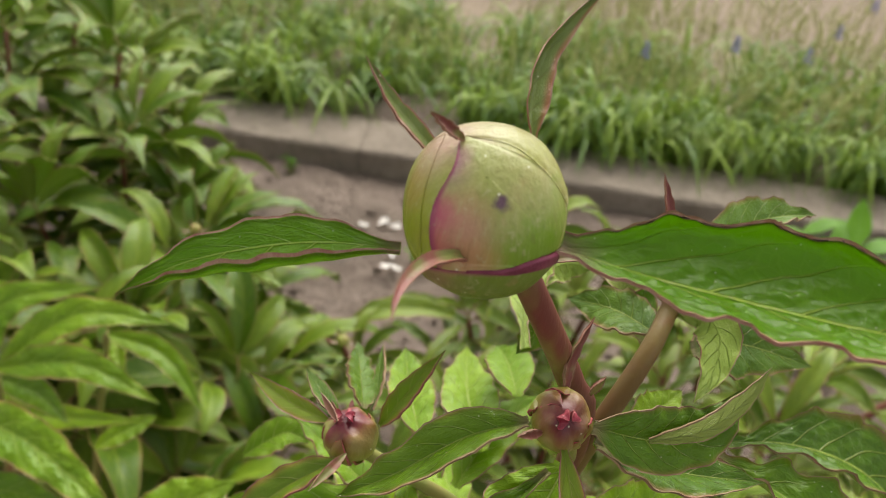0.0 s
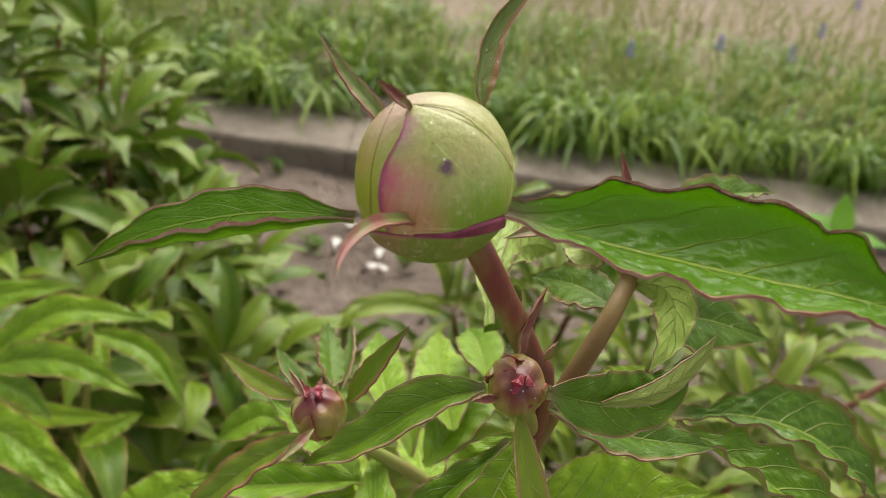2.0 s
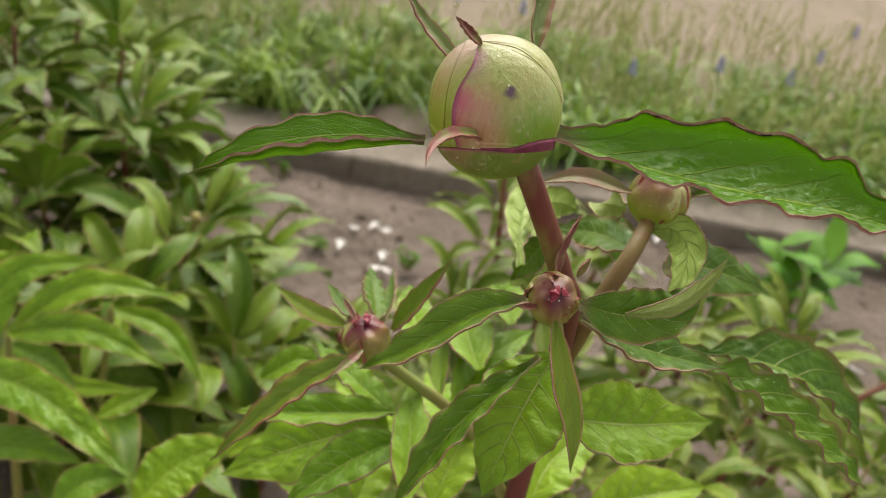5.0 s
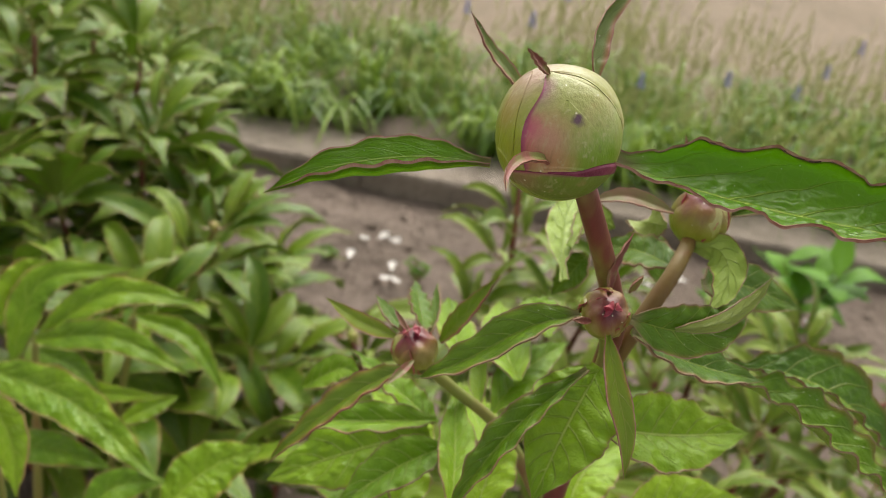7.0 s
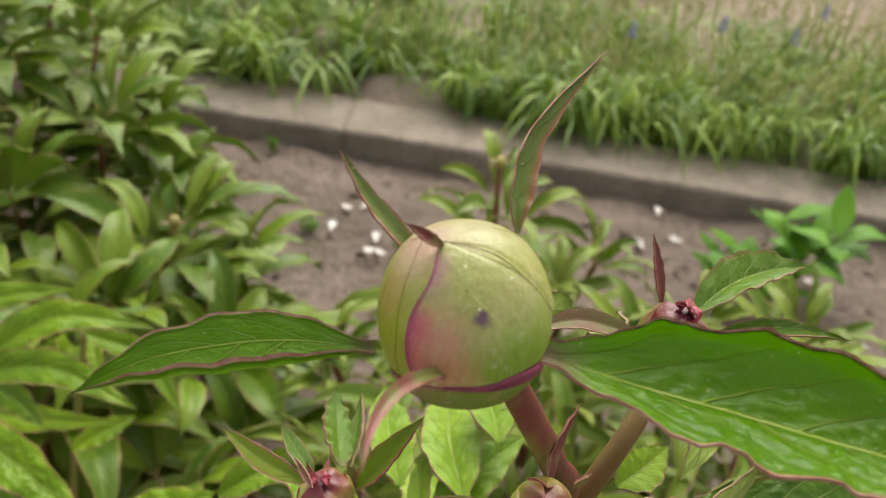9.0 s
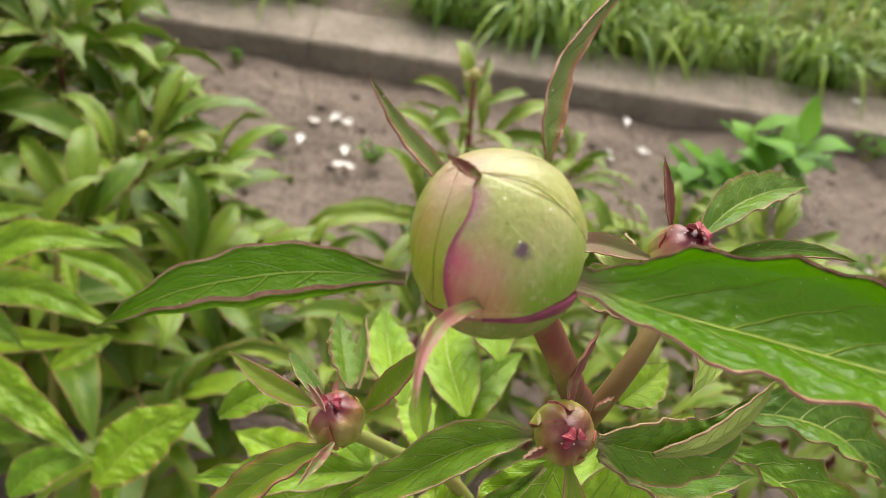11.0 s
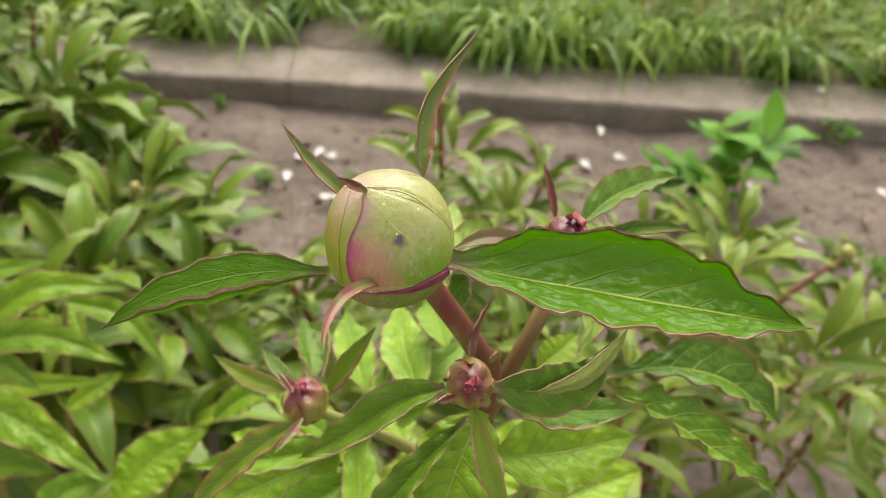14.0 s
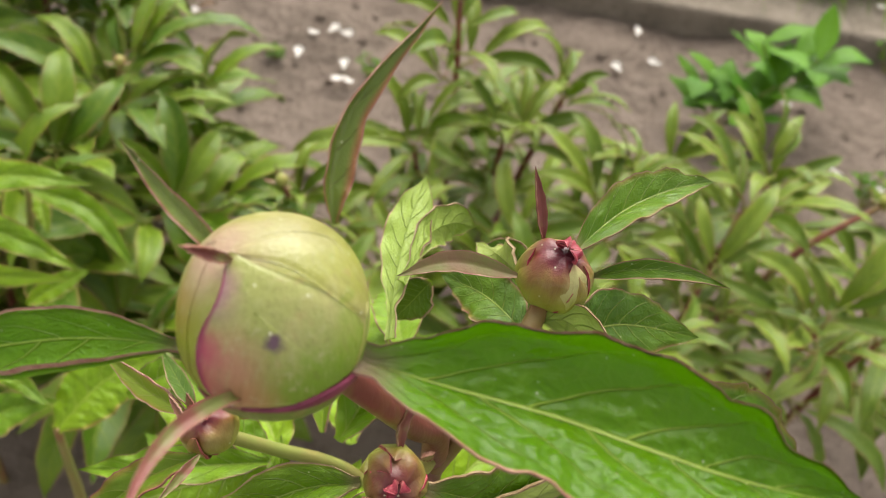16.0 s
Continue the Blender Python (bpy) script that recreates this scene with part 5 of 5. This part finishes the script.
leaf(plant, "leaflet", [(0.0279, 0.1793, 0.5767), (0.0399, 0.1989, 0.5813), (0.0571, 0.2158, 0.5837)], 0.00850, 37, (-0.2, -0.488, 0.75), "low", 0.5, 0.0006, -0.25, 0.4)
leaf(plant, "leaflet", [(0.0234, 0.1808, 0.5785), (0.0235, 0.1954, 0.5801), (0.0252, 0.2059, 0.5818)], 0.00400, 37, (-0.4, -0.52, 0.55), "low", 0, 0.0006, -0.25, 0.4)
leaf(plant, "leaflet", [(0.0348, 0.1843, 0.5870), (0.0313, 0.2104, 0.5849), (0.0315, 0.2352, 0.5852)], 0.01000, 37, (0, -0.552, 0.65), "low", 0.5, 0.0006, -0.25, 0.4)
leaf(plant, "leaflet", [(0.0159, 0.1841, 0.5910), (0.0120, 0.2054, 0.5904), (0.0103, 0.2240, 0.5912)], 0.00800, 37, (0.1, -0.552, 0.65), "low", 0.5, 0.0006, -0.25, 0.4)
leaf(plant, "leaflet", [(0.0821, 0.1469, 0.6300), (0.0982, 0.1379, 0.6273), (0.1139, 0.1267, 0.6223), (0.1270, 0.1170, 0.6178)], 0.00950, 32, (0.2, -0.15, 1), "mid", 0.9, 0.0016, 0.28, 0.5)
leaf(plant, "leaflet", [(0.0860, 0.1594, 0.6222), (0.1098, 0.1646, 0.6195), (0.1325, 0.1650, 0.6117), (0.1538, 0.1599, 0.5960)], 0.01300, 30, (0.05, -0.22, 1), "mid", 0.9, 0.0012, 0.15, 0.62)
leaf(plant, "leaflet", [(0.0508, 0.1373, 0.6121), (0.0727, 0.1409, 0.6094), (0.0977, 0.1469, 0.6090)], 0.01250, 30, (0, -0.455, 0.85), "low", 0.7, 0.001, -0.25, 0.4)
leaf(plant, "leaflet", [(0.0725, 0.1519, 0.5623), (0.0940, 0.1613, 0.5620), (0.1170, 0.1697, 0.5609)], 0.01100, 32, (-0.1, -0.455, 0.85), "low", 0.5, 0.0006, -0.25, 0.4)
leaf(plant, "leaflet", [(0.0669, 0.1629, 0.6227), (0.0746, 0.1685, 0.6235), (0.0823, 0.1754, 0.6253)], 0.00600, 32, (-0.3, -0.52, 0.65), "low", 0, 0.0006, -0.25, 0.4)
leaf(plant, "leaflet", [(-0.0386, 0.2047, 0.5554), (-0.0260, 0.2086, 0.5630), (-0.0176, 0.2064, 0.5620)], 0.00600, 32, (0, -0.455, 0.85), "low", 0, 0.0006, -0.25, 0.4)
leaf(plant, "leaflet", [(0.0444, 0.1977, 0.5974), (0.0424, 0.2142, 0.5968), (0.0397, 0.2233, 0.5960)], 0.00800, 32, (0, -0.52, 0.75), "low", 0, 0.0006, -0.25, 0.4)
leaf(plant, "leaflet", [(0.0004, 0.1693, 0.5361), (0.0034, 0.1822, 0.5400), (-0.0021, 0.1976, 0.5440)], 0.00900, 34, (0.1, -0.52, 0.75), "low", 0.5, 0.001, -0.25, 0.4)
leaf(plant, "leaflet", [(-0.0002, 0.1829, 0.5195), (-0.0182, 0.1973, 0.5148), (-0.0409, 0.2175, 0.5126)], 0.01100, 34, (0.1, -0.455, 0.85), "low", 0.5, 0.001, -0.25, 0.4)
leaf(plant, "leaflet", [(0.0234, 0.1478, 0.5623), (0.0286, 0.1622, 0.5674), (0.0350, 0.1763, 0.5728)], 0.00950, 34, (-0.2, -0.488, 0.75), "low", 0.5, 0.001, -0.25, 0.4)
leaf(plant, "leaflet", [(0.0569, 0.1620, 0.5521), (0.0660, 0.1789, 0.5566), (0.0875, 0.1991, 0.5602)], 0.01200, 34, (-0.2, -0.488, 0.75), "low", 0.5, 0.001, -0.25, 0.4)
leaf(plant, "leaflet", [(0.0103, 0.1974, 0.5352), (0.0012, 0.2147, 0.5349), (-0.0131, 0.2342, 0.5336)], 0.01000, 30, (0.2, -0.488, 0.75), "low", 0.5, 0.001, -0.25, 0.4)
leaf(plant, "leaflet", [(-0.0049, 0.1971, 0.5325), (-0.0179, 0.2083, 0.5313), (-0.0358, 0.2206, 0.5277)], 0.01000, 30, (0.1, -0.455, 0.85), "low", 0.5, 0.001, -0.25, 0.4)
leaf(plant, "leaflet", [(0.0329, 0.1992, 0.5411), (0.0291, 0.2231, 0.5376), (0.0237, 0.2440, 0.5354)], 0.00900, 30, (0.1, -0.488, 0.75), "low", 0.5, 0.001, -0.25, 0.4)
leaf(near_bush, "leaflet", [(-0.2389, 0.4318, 0.3717), (-0.1934, 0.4558, 0.4012), (-0.1303, 0.4597, 0.3988)], 0.01300, 28, (0.1, -0.5, 0.85), "far", 0.6, 0.001, -0.25, 0.4)
leaf(near_bush, "leaflet", [(-0.2397, 0.4318, 0.3716), (-0.1834, 0.4234, 0.3891), (-0.1245, 0.3996, 0.3842)], 0.01200, 28, (0.1, -0.6, 0.8), "far", 0.6, 0.001, -0.25, 0.4)
leaf(near_bush, "leaflet", [(-0.2529, 0.4241, 0.3568), (-0.2445, 0.4637, 0.3971), (-0.1839, 0.4826, 0.4067)], 0.01300, 25, (0.3, -0.5, 0.8), "far", 0.6, 0.001, -0.25, 0.4)
leaf(near_bush, "leaflet", [(-0.2675, 0.4360, 0.3745), (-0.2601, 0.4645, 0.3988), (-0.2451, 0.4774, 0.4082)], 0.01100, 25, (0.3, -0.6, 0.7), "far", 0.5, 0.001, -0.25, 0.4)
leaf(near_bush, "leaflet", [(-0.2420, 0.3671, 0.3999), (-0.1797, 0.3425, 0.4026), (-0.1161, 0.3018, 0.3878)], 0.01500, 25, (0.1, -0.6, 0.8), "far", 0.7, 0.0012, -0.25, 0.4)
leaf(near_bush, "leaflet", [(-0.2248, 0.3352, 0.3685), (-0.1884, 0.3310, 0.3763), (-0.1495, 0.3210, 0.3758)], 0.01100, 28, (0, -0.6, 0.8), "far", 0.6, 0.001, -0.25, 0.4)
leaf(near_bush, "leaflet", [(-0.1184, 0.3018, 0.3679), (-0.0971, 0.3257, 0.3807), (-0.0682, 0.3430, 0.3859)], 0.01700, 14, (-0.1, -0.75, 0.65), "far", 0.7, 0.001, -0.25, 0.4)
leaf(near_bush, "leaflet", [(-0.2460, 0.4441, 0.3521), (-0.2136, 0.4299, 0.3536), (-0.1889, 0.4125, 0.3470)], 0.01000, 25, (0, -0.6, 0.8), "far", 0.5, 0.0006, -0.25, 0.4)
leaf(near_bush, "leaflet", [(-0.1940, 0.5057, 0.3459), (-0.1489, 0.4895, 0.3436), (-0.1137, 0.4587, 0.3184)], 0.01000, 28, (0.2, -0.6, 0.8), "far", 0.4, 0.0006, -0.25, 0.4)
leaf(near_bush, "leaflet", [(-0.1947, 0.5220, 0.3340), (-0.1876, 0.5048, 0.3256), (-0.1797, 0.4877, 0.3179)], 0.00700, 28, (0, -0.7, 0.7), "far", 0, 0.0006, -0.25, 0.4)
leaf(near_bush, "leaflet", [(-0.2118, 0.3122, 0.4300), (-0.1930, 0.2928, 0.4187), (-0.1822, 0.2701, 0.4029)], 0.01200, 25, (-0.2, -0.7, 0.7), "far", 0.5, 0.0006, -0.25, 0.4)
leaf(near_bush, "leaflet", [(-0.1555, 0.2876, 0.3775), (-0.1414, 0.3013, 0.3850), (-0.1161, 0.3109, 0.3836)], 0.01100, 25, (0, -0.7, 0.7), "far", 0.5, 0.0006, -0.25, 0.4)
leaf(near_bush, "leaflet", [(-0.2750, 0.4671, 0.3079), (-0.2291, 0.4551, 0.3091), (-0.1512, 0.4425, 0.3246)], 0.01200, 25, (0, -0.6, 0.8), "far", 0.5, 0.0006, -0.25, 0.4)
leaf(near_bush, "leaflet", [(-0.1903, 0.4478, 0.2884), (-0.1695, 0.4630, 0.2953), (-0.1511, 0.4744, 0.2998)], 0.00900, 25, (-0.2, -0.7, 0.7), "far", 0.5, 0.0006, -0.25, 0.4)
